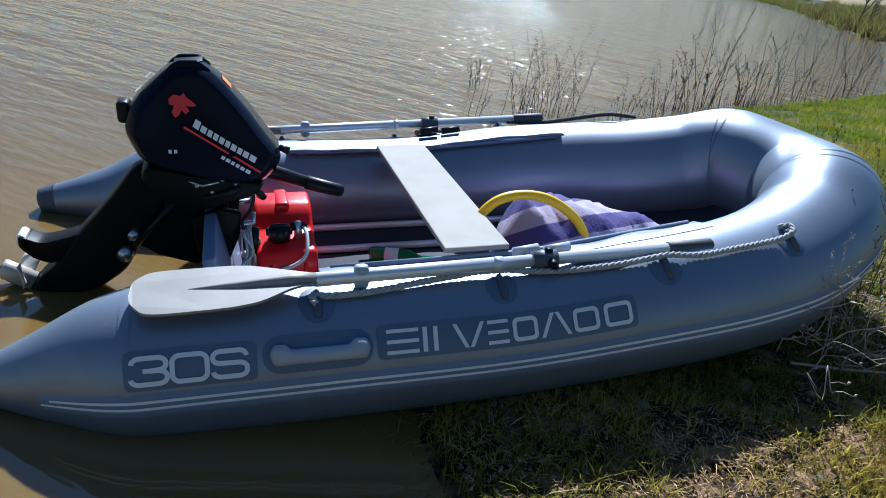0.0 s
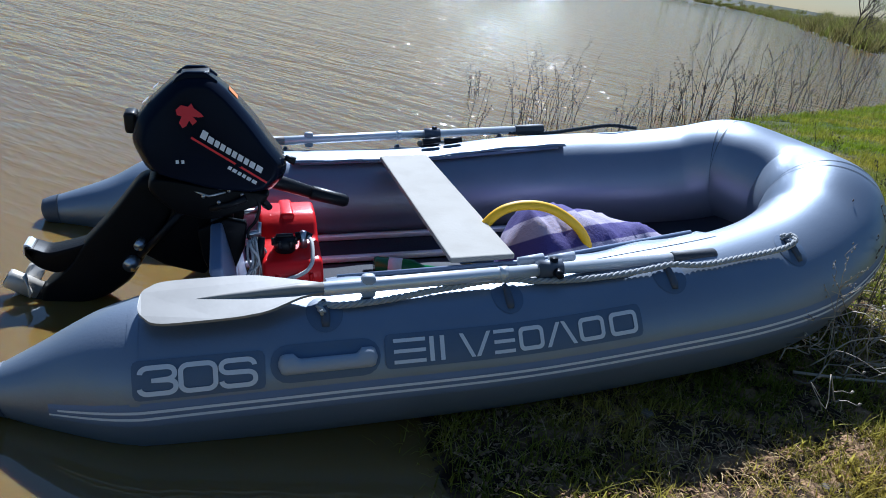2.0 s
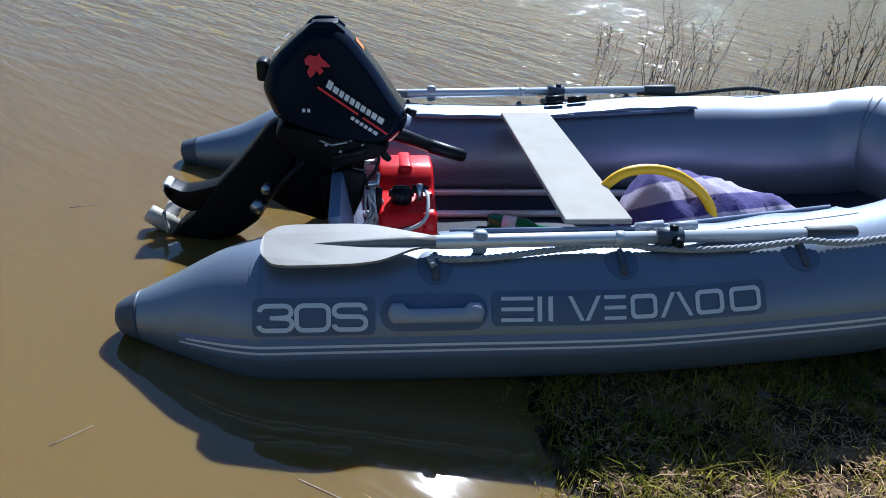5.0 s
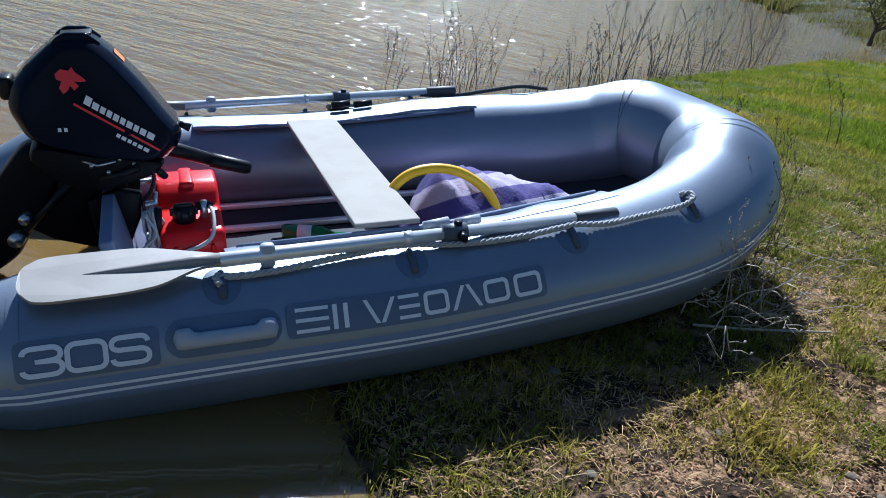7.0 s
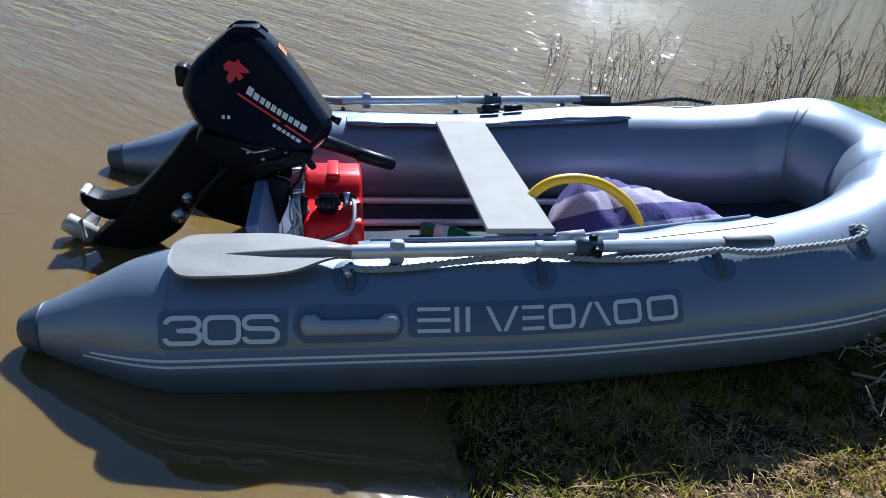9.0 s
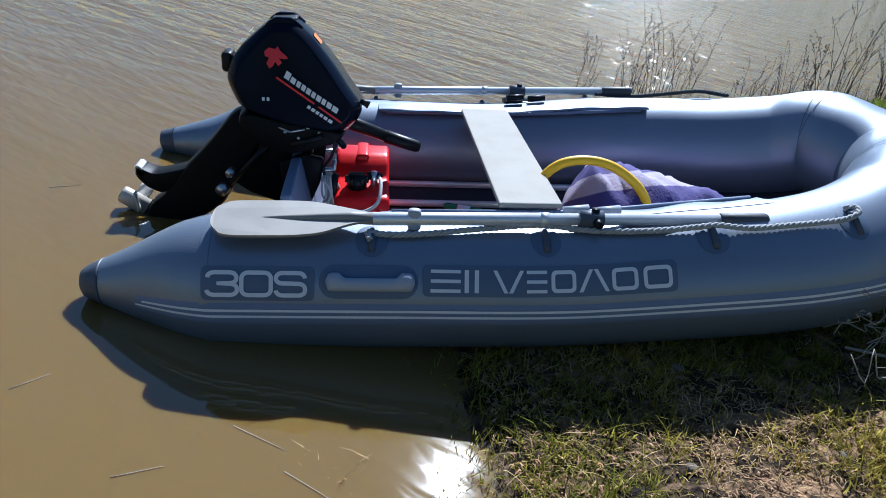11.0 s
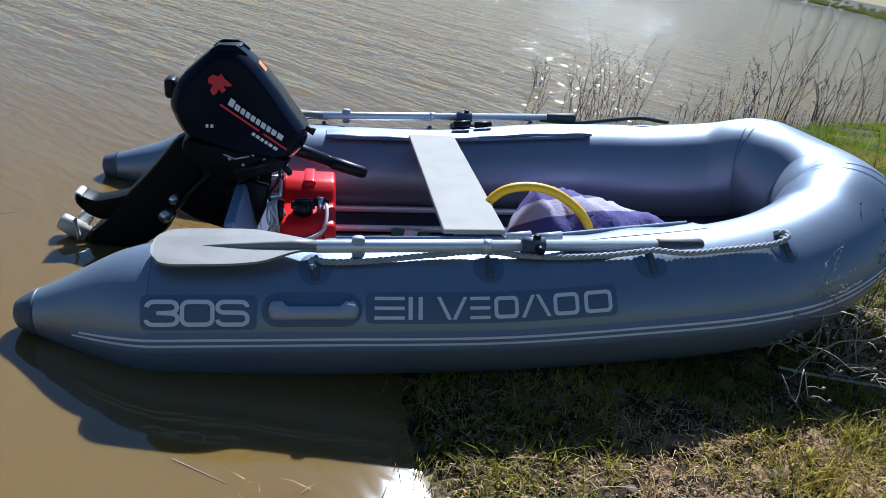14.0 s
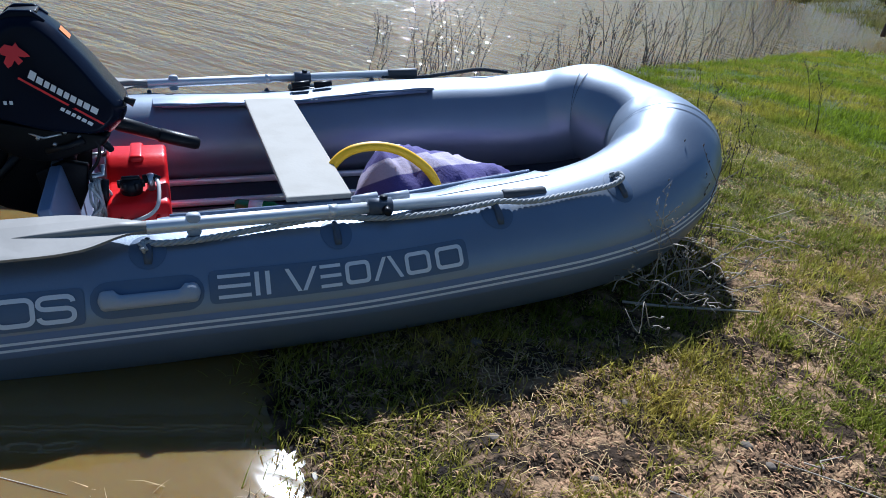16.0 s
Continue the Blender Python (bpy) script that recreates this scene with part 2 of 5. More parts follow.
def catmull(pts, n):
    """Smooth line through points (tuples of any length)."""
    p = [np.array(q, float) for q in pts]
    p = [2 * p[0] - p[1]] + p + [2 * p[-1] - p[-2]]
    out = []
    for i in range(1, len(p) - 2):
        for k in range(n):
            u = k / n
            out.append(0.5 * (2 * p[i] + (p[i + 1] - p[i - 1]) * u + (2 * p[i - 1] - 5 * p[i] + 4 * p[i + 1] - p[i + 2]) * u * u + (3 * p[i] - p[i - 1] - 3 * p[i + 1] + p[i + 2]) * u ** 3))
    out.append(p[-2])
    return np.array(out)


def rod_data(pts, radii, n=10, cap=True):
    """A round bar along points; radii one value or one each."""
    pts = [np.array(p[:3], float) for p in pts]
    if not hasattr(radii, "__len__"):
        radii = [radii] * len(pts)
    verts, faces = [], []
    up = np.array((0.0, 0.0, 1.0))
    t0 = pts[1] - pts[0]
    if abs(t0[2]) > 0.9 * np.linalg.norm(t0):
        up = np.array((1.0, 0.0, 0.0))
    for i, p in enumerate(pts):
        t = pts[min(i + 1, len(pts) - 1)] - pts[max(i - 1, 0)]
        t = t / (np.linalg.norm(t) + 1e-9)
        a = np.cross(t, up)
        if np.linalg.norm(a) < 1e-3:
            a = np.cross(t, (1, 0, 0))
        a = a / np.linalg.norm(a)
        b = np.cross(a, t)
        up = b
        for k in range(n):
            w = 2 * math.pi * k / n
            verts.append(p + radii[i] * (math.cos(w) * a + math.sin(w) * b))
    for i in range(len(pts) - 1):
        for k in range(n):
            j = (k + 1) % n
            faces.append((i * n + k, i * n + j, (i + 1) * n + j, (i + 1) * n + k))
    if cap:
        faces.append(tuple(range(n - 1, -1, -1)))
        faces.append(tuple((len(pts) - 1) * n + k for k in range(n)))
    return verts, faces


def rod(name, pts, radii, mat, parent=None, n=10, label=""):
    v, f = rod_data(pts, radii, n)
    return obj(name, v, f, mat, parent, True, label)


def join(*data):
    verts, faces = [], []
    for v, f in data:
        o = len(verts)
        verts += list(v)
        faces += [tuple(i + o for i in q) for q in f]
    return verts, faces


def box_bm(size, centre, bevel=0.004, segs=2, m=None):
    bm = bmesh.new()
    bmesh.ops.create_cube(bm, size=1.0)
    bmesh.ops.scale(bm, vec=size, verts=bm.verts)
    if bevel:
        bmesh.ops.bevel(bm, geom=bm.edges[:], offset=bevel, segments=segs, affect="EDGES", profile=0.5)
    if m is not None:
        bmesh.ops.transform(bm, matrix=m, verts=bm.verts)
    bmesh.ops.translate(bm, vec=centre, verts=bm.verts)
    return bm


def slab_bm(outline, y0, y1, bevel=0.008, segs=3):
    """An (x, z) outline given depth from y0 to y1, with rounded edges."""
    bm = bmesh.new()
    a = [bm.verts.new((x, y0, z)) for x, z in outline]
    f = bm.faces.new(a)
    r = bmesh.ops.extrude_face_region(bm, geom=[f])
    bmesh.ops.translate(bm, vec=(0, y1 - y0, 0), verts=[v for v in r["geom"] if isinstance(v, bmesh.types.BMVert)])
    if bevel:
        bmesh.ops.bevel(bm, geom=bm.edges[:], offset=bevel, segments=segs, affect="EDGES", profile=0.5)
    return bm


def rounded_outline(pts, n=5):
    """Closed outline with smoothed corners."""
    p = [np.array(q, float) for q in pts]
    out = []
    for i in range(len(p)):
        a, b, c = p[i - 1], p[i], p[(i + 1) % len(p)]
        u, v = b + (a - b) * 0.3, b + (c - b) * 0.3
        for k in range(n + 1):
            s = k / n
            out.append(tuple((1 - s) ** 2 * u + 2 * s * (1 - s) * b + s * s * v))
    return out

# ---- ground and water ----
SHORE = [(-200.0, -60.0), (-12.0, -6.0), (-3.0, -3.0), (-0.6, -2.2), (0.4, -1.86), (0.95, -1.6), (1.14, -1.35), (1.15, -1.14), (1.11, -0.97), (1.095, -0.8), (1.12, -0.65), (1.45, 0.0), (1.95, 0.9), (2.45, 1.7), (3.25, 2.55), (4.35, 3.2), (5.8, 4.25), (7.5, 5.2), (9.95, 6.6), (14.0, 9.0), (17.4, 9.6), (22.0, 9.4), (40.0, 6.0), (300.0, -40.0)]
FAR_SHORE = [(300.0, -30.0), (40.0, 8.5), (23.5, 10.6), (20.8, 11.6), (22.6, 14.1), (28.0, 21.0), (34.0, 30.2), (42.7, 42.3), (81.7, 91.3), (150.0, 190.0), (150.0, 260.0), (60.0, 330.0), (-160.0, 380.0), (-410.0, 380.0)]


def signed(px, py, line):
    """Distance from a shoreline, positive on its right-hand side."""
    best = np.full(px.shape, 1e9)
    sign, square = np.ones(px.shape), np.zeros(px.shape)
    for (ax, ay), (bx, by) in zip(line[:-1], line[1:]):
        dx, dy = bx - ax, by - ay
        u = np.clip(((px - ax) * dx + (py - ay) * dy) / (dx * dx + dy * dy), 0, 1)
        ex, ey = px - ax - u * dx, py - ay - u * dy
        d = np.hypot(ex, ey)
        c = dx * (py - ay) - dy * (px - ax)
        perp = np.abs(c) / math.hypot(dx, dy)
        near = (d < best - 1e-6) | ((np.abs(d - best) < 1e-6) & (perp > square))
        best, square = np.where(near, d, best), np.where(near, perp, square)
        sign = np.where(near, np.where(c < 0, 1.0, -1.0), sign)
    return best * sign


def vnoise(x, y, seed=0):
    """Smooth value noise on a unit lattice."""
    xi, yi = np.floor(x).astype(np.int64), np.floor(y).astype(np.int64)
    fx, fy = x - xi, y - yi
    fx, fy = fx * fx * (3 - 2 * fx), fy * fy * (3 - 2 * fy)

    def h(a, b):
        v = np.sin(a * 127.1 + b * 311.7 + seed * 74.7) * 43758.5453
        return v - np.floor(v)
    return (h(xi, yi) * (1 - fx) + h(xi + 1, yi) * fx) * (1 - fy) + (h(xi, yi + 1) * (1 - fx) + h(xi + 1, yi + 1) * fx) * fy


def wob(x, y):
    return (np.sin(x * 1.7 + 0.6 * np.sin(y * 2.3)) * np.cos(y * 1.9 + 0.5) + 0.5 * np.sin(x * 4.3 + y * 3.1) * np.sin(y * 5.2 - x * 1.3))


def ground_z(x, y):
    x, y = np.asarray(x, float), np.asarray(y, float)
    d = signed(x, y, SHORE)
    near = np.where(d > 0, 0.19 * d / (1 + 0.36 * np.maximum(d, 0)), 0.16 * np.maximum(d, -4))
    near = near + 0.010 * wob(x * 1.4, y * 1.4) * np.clip(d * 2 + 0.6, 0.25, 1) + 0.008 * wob(x * 5.3, y * 5.3) * np.clip(d * 2 + 0.5, 0, 1)
    f = signed(x, y, FAR_SHORE)
    far = np.where(f > 0, np.minimum(0.16 * f, 2.2 + 0.012 * f) + 0.18 * wob(x * 0.35, y * 0.35) * np.clip(f * 0.4, 0, 1), 0.2 * np.maximum(f, -4))
    return np.maximum(near, far)


def grid_ground():
    def axis(a, inner, d, n):
        return np.concatenate([inner[0] - np.geomspace(0.045, inner[0] - a, n)[::-1], inner, inner[-1] + np.geomspace(0.045, d - inner[-1], n)])
    xs = axis(-420, np.concatenate([np.arange(0.3, 1.0, 0.045), np.arange(1.0, 3.4, 0.017), np.arange(3.4, 5.2, 0.045)]), 480, 150)
    ys = axis(-200, np.concatenate([np.arange(-2.2, -0.3, 0.017), np.arange(-0.3, 4.2, 0.045)]), 480, 150)
    gx, gy = np.meshgrid(xs, ys)
    gz = ground_z(gx, gy)
    rng = np.random.RandomState(4)
    d = signed(gx, gy, SHORE)
    gz = gz + np.where((d > 0) & (d < 6), rng.uniform(-0.007, 0.007, gz.shape) + 0.022 * (vnoise(gx * 21, gy * 21, 41) - 0.5) * np.clip(d * 3, 0, 1), 0)
    nx, ny = len(xs), len(ys)
    verts = np.stack([gx.ravel(), gy.ravel(), gz.ravel()], 1)
    i = (np.arange(ny - 1)[:, None] * nx + np.arange(nx - 1)[None, :]).ravel()
    faces = np.stack([i, i + 1, i + nx + 1, i + nx], 1).tolist()
    return verts, faces


def gz_under(x, y):
    return ground_z(x, y) < 0.005


gv, gf = grid_ground()
ground_ob = obj("ground", gv, gf, GROUND)
gx, gy = gv[:, 0], gv[:, 1]
mask = np.clip(np.maximum((gx * 0.8 + gy * 0.6 - 1.9) / 1.6, (-gy - 1.9) / 1.2 * np.clip(signed(gx, gy, SHORE), 0, 1)) + 0.25 * wob(gx * 1.3, gy * 1.3), 0, 1)
turf = ground_ob.data.attributes.new("turf", "FLOAT", "POINT")
turf.data.foreach_set("value", np.where(gz_under(gx, gy), 0.0, mask).astype(np.float32))
wet = ground_ob.data.attributes.new("wet", "FLOAT", "POINT")
wet.data.foreach_set("value", np.clip(1.2 - signed(gx, gy, SHORE) / 0.5 + 0.3 * wob(gx * 3, gy * 3), 0, 1).astype(np.float32))
ground = tagged(ground_ob, "muddy bank with thin grass sloping into the water", "ground", kind="structure")
wv = [(-420, -200, 0), (480, -200, 0), (480, 480, 0), (-420, 480, 0)]
water = tagged(obj("water", wv, [(0, 1, 2, 3)], WATER, smooth=False), "brown silty lake water with small ripples", "water", kind="structure")


# ---- grass ----
def blades(xy, height, width, lean, rng, seg=3, zoff=-0.005, curl=1.0):
    """Curved tapering blades rooted at the points; returns numpy verts and faces."""
    n = len(xy)
    z0 = ground_z(xy[:, 0], xy[:, 1]) + zoff
    ang = rng.uniform(0, 2 * math.pi, n)
    dirx, diry = np.cos(ang), np.sin(ang)
    h = height * rng.uniform(0.45, 1.3, n)
    ln = lean * h * rng.uniform(0.1, 1.3, n)
    turn = ang + math.pi / 2 + rng.uniform(-0.5, 0.5, n)
    wx, wy = np.cos(turn), np.sin(turn)
    w = width * rng.uniform(0.6, 1.3, n)
    vs = []
    for k in range(seg):
        u = k / seg
        cx = xy[:, 0] + dirx * ln * u ** 1.7
        cy = xy[:, 1] + diry * ln * u ** 1.7
        cz = z0 + h * (u - 0.28 * curl * lean * u * u)
        ww = w * (1 - 0.75 * u) * 0.5
        vs.append(np.stack([cx - wx * ww, cy - wy * ww, cz], 1))
        vs.append(np.stack([cx + wx * ww, cy + wy * ww, cz], 1))
    vs.append(np.stack([xy[:, 0] + dirx * ln, xy[:, 1] + diry * ln, z0 + h * (1 - 0.28 * curl * lean)], 1))
    per = 2 * seg + 1
    verts = np.stack(vs, 1).reshape(-1, 3)
    base = np.arange(n)[:, None] * per
    faces = []
    for k in range(seg - 1):
        q = base + np.array([2 * k, 2 * k + 1, 2 * k + 3, 2 * k + 2])
        faces += q.tolist()
    q = base + np.array([2 * seg - 2, 2 * seg - 1, 2 * seg])
    faces += q.tolist()
    return verts, faces


def scatter(n, x0, x1, y0, y1, rng, keep):
    p = np.stack([rng.uniform(x0, x1, n), rng.uniform(y0, y1, n)], 1)
    return p[rng.uniform(0, 1, n) < keep(p[:, 0], p[:, 1])]


def lush(x, y):
    """How green the bank is: thin and trodden near the water's edge, rich meadow further off."""
    d = signed(x, y, SHORE)
    far = np.clip((x * 0.5 + y * 0.9 - 2.1) / 1.6, 0, 1)
    patch = vnoise(x * 1.9, y * 1.9, 3)
    clump = np.clip(vnoise(x * 9, y * 9, 5) * 1.5 - 0.55 + 0.5 * vnoise(x * 23, y * 23, 8), 0, 1)
    hull = np.exp(-((y + 0.86) / 0.38) ** 2) * (x < 2.6)
    base = np.clip(0.30 + 0.55 * np.clip((x - 1.9) / 0.8, 0, 1) + 0.75 * np.clip(patch * 1.8 - 0.55, 0, 1) + 0.9 * far + 0.5 * hull, 0, 1.4)
    return np.where(d > 0.01, np.clip(base * (clump ** 1.4 + 0.35 * far + 0.15 * hull), 0, 1), 0)


rng = np.random.RandomState(11)
near_xy = scatter(260000, 1.05, 5.2, -2.0, 3.8, rng, lush)
tc_xy = scatter(4200, 1.05, 4.6, -1.9, 3.4, rng, lush)
tuft_xy = np.repeat(tc_xy, 16, 0) + rng.normal(0, 0.020, (len(tc_xy) * 16, 2))
gv, gf = blades(near_xy, 0.048, 0.0042, 0.95, rng, seg=2)
tagged(obj("grass", gv, gf, LEAF, smooth=False), "short spring grass growing on the muddy bank", "grass", kind="stuff")
gv, gf = blades(tuft_xy, 0.064, 0.0050, 0.9, rng)
tagged(obj("grass_tufts", gv, gf, LEAF, smooth=False), "taller tufts of bright spring grass", "grass", kind="stuff")
mid_xy = scatter(420000, 3.0, 13.0, -4.0, 9.0, rng, lambda x, y: np.where(signed(x, y, SHORE) > 0.05, np.clip((vnoise(x * 3.2, y * 3.2, 2) + 0.9 * vnoise(x * 8, y * 8, 4) - 0.62) * 1.9, 0.03, 1), 0) * ((x > 5.0) | (y > 3.6)))
gv, gf = blades(mid_xy, 0.085, 0.0055, 0.9, rng, seg=2)
tagged(obj("meadow_grass", gv, gf, MEADOW, smooth=False), "bright green meadow grass on the bank", "grass", kind="stuff")
far_xy = scatter(150000, 11.0, 60.0, -20.0, 16.0, rng, lambda x, y: np.where(signed(x, y, SHORE) > 0.1, np.clip(vnoise(x * 0.9, y * 0.9, 2) * 1.8 - 0.35, 0.05, 1), 0))
gv, gf = blades(far_xy, 0.13, 0.018, 0.7, rng, seg=2)
tagged(obj("far_meadow_grass", gv, gf, MEADOW, smooth=False), "bright green grass of the further meadow", "grass", kind="stuff")
dry_xy = scatter(110000, 1.10, 5.2, -2.0, 3.0, rng, lambda x, y: np.where(signed(x, y, SHORE) > 0.03, np.clip(0.15 + 0.25 * np.clip(x - 2.0, 0, 1) + 0.9 * vnoise(x * 5, y * 5, 9) ** 2 - 0.25 * np.clip((x * 0.5 + y * 0.9 - 2.1) / 1.6, 0, 1), 0, 1), 0))
gv, gf = blades(dry_xy, 0.022, 0.0026, 2.8, rng, seg=2, zoff=0.002, curl=0.95)
tagged(obj("straw_litter", gv, gf, STRAW, smooth=False), "dry straw and dead grass lying on the mud", "straw", kind="stuff")
long_xy = scatter(900, 1.15, 5.0, -2.0, 2.0, rng, lambda x, y: np.where(signed(x, y, SHORE) > 0.05, 0.8, 0))
gv, gf = blades(long_xy, 0.050, 0.0026, 3.0, rng, seg=3, zoff=0.006, curl=0.85)
tagged(obj("dead_stems", gv, gf, STRAW, smooth=False), "longer pale dead stems strewn over the grass", "straw", kind="stuff")

back_xy = scatter(120000, -7.0, 13.0, -9.0, -1.9, rng, lambda x, y: np.where((signed(x, y, SHORE) > 0.06) & ((x > 4.6) | (y < -2.1)), np.clip((vnoise(x * 3.2, y * 3.2, 2) + 0.7 * vnoise(x * 8, y * 8, 4) - 0.4) * 1.6, 0.05, 1), 0))
gv, gf = blades(back_xy, 0.09, 0.010, 0.8, rng, seg=2)
tagged(obj("bank_grass", gv, gf, MEADOW, smooth=False), "green grass of the bank behind the water's edge", "grass", kind="stuff")
side_xy = scatter(90000, 5.0, 9.0, -2.2, 3.8, rng, lambda x, y: np.where(signed(x, y, SHORE) > 0.06, np.clip((vnoise(x * 3.2, y * 3.2, 2) + 0.7 * vnoise(x * 8, y * 8, 4) - 0.5) * 1.5, 0.05, 1), 0))
gv, gf = blades(side_xy, 0.075, 0.0052, 0.9, rng, seg=2)
tagged(obj("side_grass", gv, gf, MEADOW, smooth=False), "thick green grass beside the trodden mud", "grass", kind="stuff")
flake_xy = scatter(60000, 1.15, 4.2, -2.2, -0.2, rng, lambda x, y: np.where(signed(x, y, SHORE) > 0.04, np.clip(vnoise(x * 4, y * 4, 12) * 1.6 - 0.35, 0.05, 1), 0))
gv, gf = blades(flake_xy, 0.011, 0.008, 1.9, rng, seg=2, zoff=0.003, curl=1.2)
tagged(obj("leaf_litter", gv, gf, LITTER, smooth=False), "small brittle flakes of dead leaves on the mud", "litter", kind="stuff")
fore_xy = scatter(230000, 1.12, 4.6, -2.2, 0.6, rng, lambda x, y: np.where(signed(x, y, SHORE) > 0.02, np.clip(vnoise(x * 7, y * 7, 15) * 2.0 + 0.5 * vnoise(x * 2.2, y * 2.2, 17) - 0.95, 0, 1), 0))
gv, gf = blades(fore_xy, 0.028, 0.0034, 1.2, rng, seg=2)
tagged(obj("young_grass", gv, gf, LEAF, smooth=False), "short yellow-green grass sprouting through the litter", "grass", kind="stuff")
clod_xy = scatter(16000, 1.15, 4.2, -2.2, 0.6, rng, lambda x, y: np.where(signed(x, y, SHORE) > 0.04, np.clip(vnoise(x * 3, y * 3, 21) * 1.5 - 0.4, 0, 1), 0))
cn = len(clod_xy)
cr = rng.uniform(0.004, 0.014, cn) * rng.uniform(0.5, 1.0, cn)
oct6 = np.array([(1, 0, 0), (0, 1, 0), (-1, 0, 0), (0, -1, 0), (0, 0, 0.8), (0, 0, -0.8)])
cz = ground_z(clod_xy[:, 0], clod_xy[:, 1])
cv = np.stack([clod_xy[:, 0], clod_xy[:, 1], cz + cr * 0.3], 1)[:, None, :] + oct6[None] * cr[:, None, None] * rng.uniform(0.6, 1.4, (cn, 6, 1))
cf = (np.arange(cn)[:, None, None] * 6 + np.array([(0, 1, 4), (1, 2, 4), (2, 3, 4), (3, 0, 4), (1, 0, 5), (2, 1, 5), (3, 2, 5), (0, 3, 5)])[None]).reshape(-1, 3).tolist()
tagged(obj("mud_clods", cv.reshape(-1, 3), cf, MUD, smooth=False), "crumbly clods of drying mud", "mud", kind="stuff")

# ---- the boat ----
boat = thing("inflatable_boat", "grey inflatable rubber boat half drawn up onto the muddy bank", "boat", BOAT)
HALF, RAD, AXIS = 0.578, 0.181, 0.367
side = [(0.25, 0.108, -HALF, 0.359), (0.36, 0.157, -HALF, 0.365), (0.435, 0.178, -HALF, AXIS), (0.48, RAD, -HALF, AXIS), (0.60, RAD, -HALF, AXIS), (0.90, RAD, -HALF, AXIS), (1.35, RAD, -HALF, AXIS + 0.002), (1.75, 0.188, -0.573, 0.399), (2.05, 0.196, -0.538, 0.413), (2.28, 0.203, -0.475, 0.430), (2.48, 0.203, -0.381, 0.475), (2.571, 0.198, -0.301, 0.524), (2.606, 0.196, -0.263, 0.538), (2.630, 0.196, -0.216, 0.537)]
mirror = [(x, r, -y, z) for x, r, y, z in side[::-1]]
tip_near = [(0.092, 0.022, -HALF, 0.348), (0.102, 0.038, -HALF, 0.350), (0.145, 0.060, -HALF, 0.355)]
tip_far = [(0.105, 0.064, HALF, 0.355), (0.016, 0.042, HALF, 0.350), (0.004, 0.024, HALF, 0.348)]
line = catmull([(x, y, z, r) for x, r, y, z in tip_near + side] + [(2.719, 0.0, 0.510, 0.197)] + [(x, y, z, r) for x, r, y, z in mirror + tip_far], 8)
length = np.concatenate([[0], np.cumsum(np.linalg.norm(np.diff(line[:, :3], axis=0), axis=1))])


def tube_frame(s):
    p = np.array([np.interp(s, length, line[:, k]) for k in range(4)])
    e = 0.02
    a = np.array([np.interp(s - e, length, line[:, k]) for k in range(3)])
    b = np.array([np.interp(s + e, length, line[:, k]) for k in range(3)])
    t = (b - a) / (np.linalg.norm(b - a) + 1e-9)
    n = np.cross(t, (0, 0, 1.0))
    n = n / np.linalg.norm(n)
    u = np.cross(n, t)
    return p[:3], p[3], n, u


def on_tube(s, phi, off=0.0):
    """A point of the tube's skin: s metres along it, phi degrees up from its outer side."""
    c, r, n, u = tube_frame(s)
    return c + (r + off) * (math.cos(radians(phi)) * n + math.sin(radians(phi)) * u)


def s_at_x(x, far=False):
    """Distance along the tube at a place x of the near or far side."""
    half = len(line) // 2
    if far:
        return float(np.interp(x, line[half:, 0][::-1], length[half:][::-1]))
    return float(np.interp(x, line[:half, 0], length[:half]))


def tube_mesh(s0, s1, ns, n=40, off=0.0, cap0=False):
    verts, faces = [], []
    for i in range(ns + 1):
        s = s0 + (s1 - s0) * i / ns
        c, r, a, u = tube_frame(s)
        for k in range(n):
            w = 2 * math.pi * k / n
            verts.append(c + (r + off) * (math.cos(w) * a + math.sin(w) * u))
    for i in range(ns):
        for k in range(n):
            j = (k + 1) % n
            faces.append((i * n + k, i * n + j, (i + 1) * n + j, (i + 1) * n + k))
    if cap0:
        faces.append(tuple(range(n)))
    return verts, faces


TOTAL = float(length[-1])
v, f = tube_mesh(0.0, TOTAL, 420, 72)
f.append(tuple(range(71, -1, -1)))
f.append(tuple(420 * 72 + k for k in range(72)))
obj("tube", v, f, PVC, boat)
for s0, s1 in ((0.0, 0.060), (TOTAL - 0.060, TOTAL)):
    v, f = tube_mesh(s0, s1, 8, 32, 0.0022)
    f.append(tuple(range(32)))
    f.append(tuple(8 * 32 + k for k in range(32)))
    obj("tip_cap", v, f, PVC_DARK, boat, label="dark rubber end cap")


def tube_strip(name, s0, s1, p0, p1, mat, off=0.002, ns=60, np_=4, parent=None, label="", slant=0.0):
    """A band glued to the skin between two angles; slant trims its first end."""
    verts, faces = [], []
    for i in range(ns + 1):
        for k in range(np_ + 1):
            ph = p0 + (p1 - p0) * k / np_
            s = s0 + (s1 - s0) * i / ns
            edge = np_ > 2 and k in (0, np_)
            verts.append(on_tube(s, ph, 0.0 if edge and off > 0.0025 else off))
    for i in range(ns):
        for k in range(np_):
            a = i * (np_ + 1) + k
            faces.append((a, a + np_ + 1, a + np_ + 2, a + 1))
    return obj(name, verts, faces, mat, parent or boat, label=label)


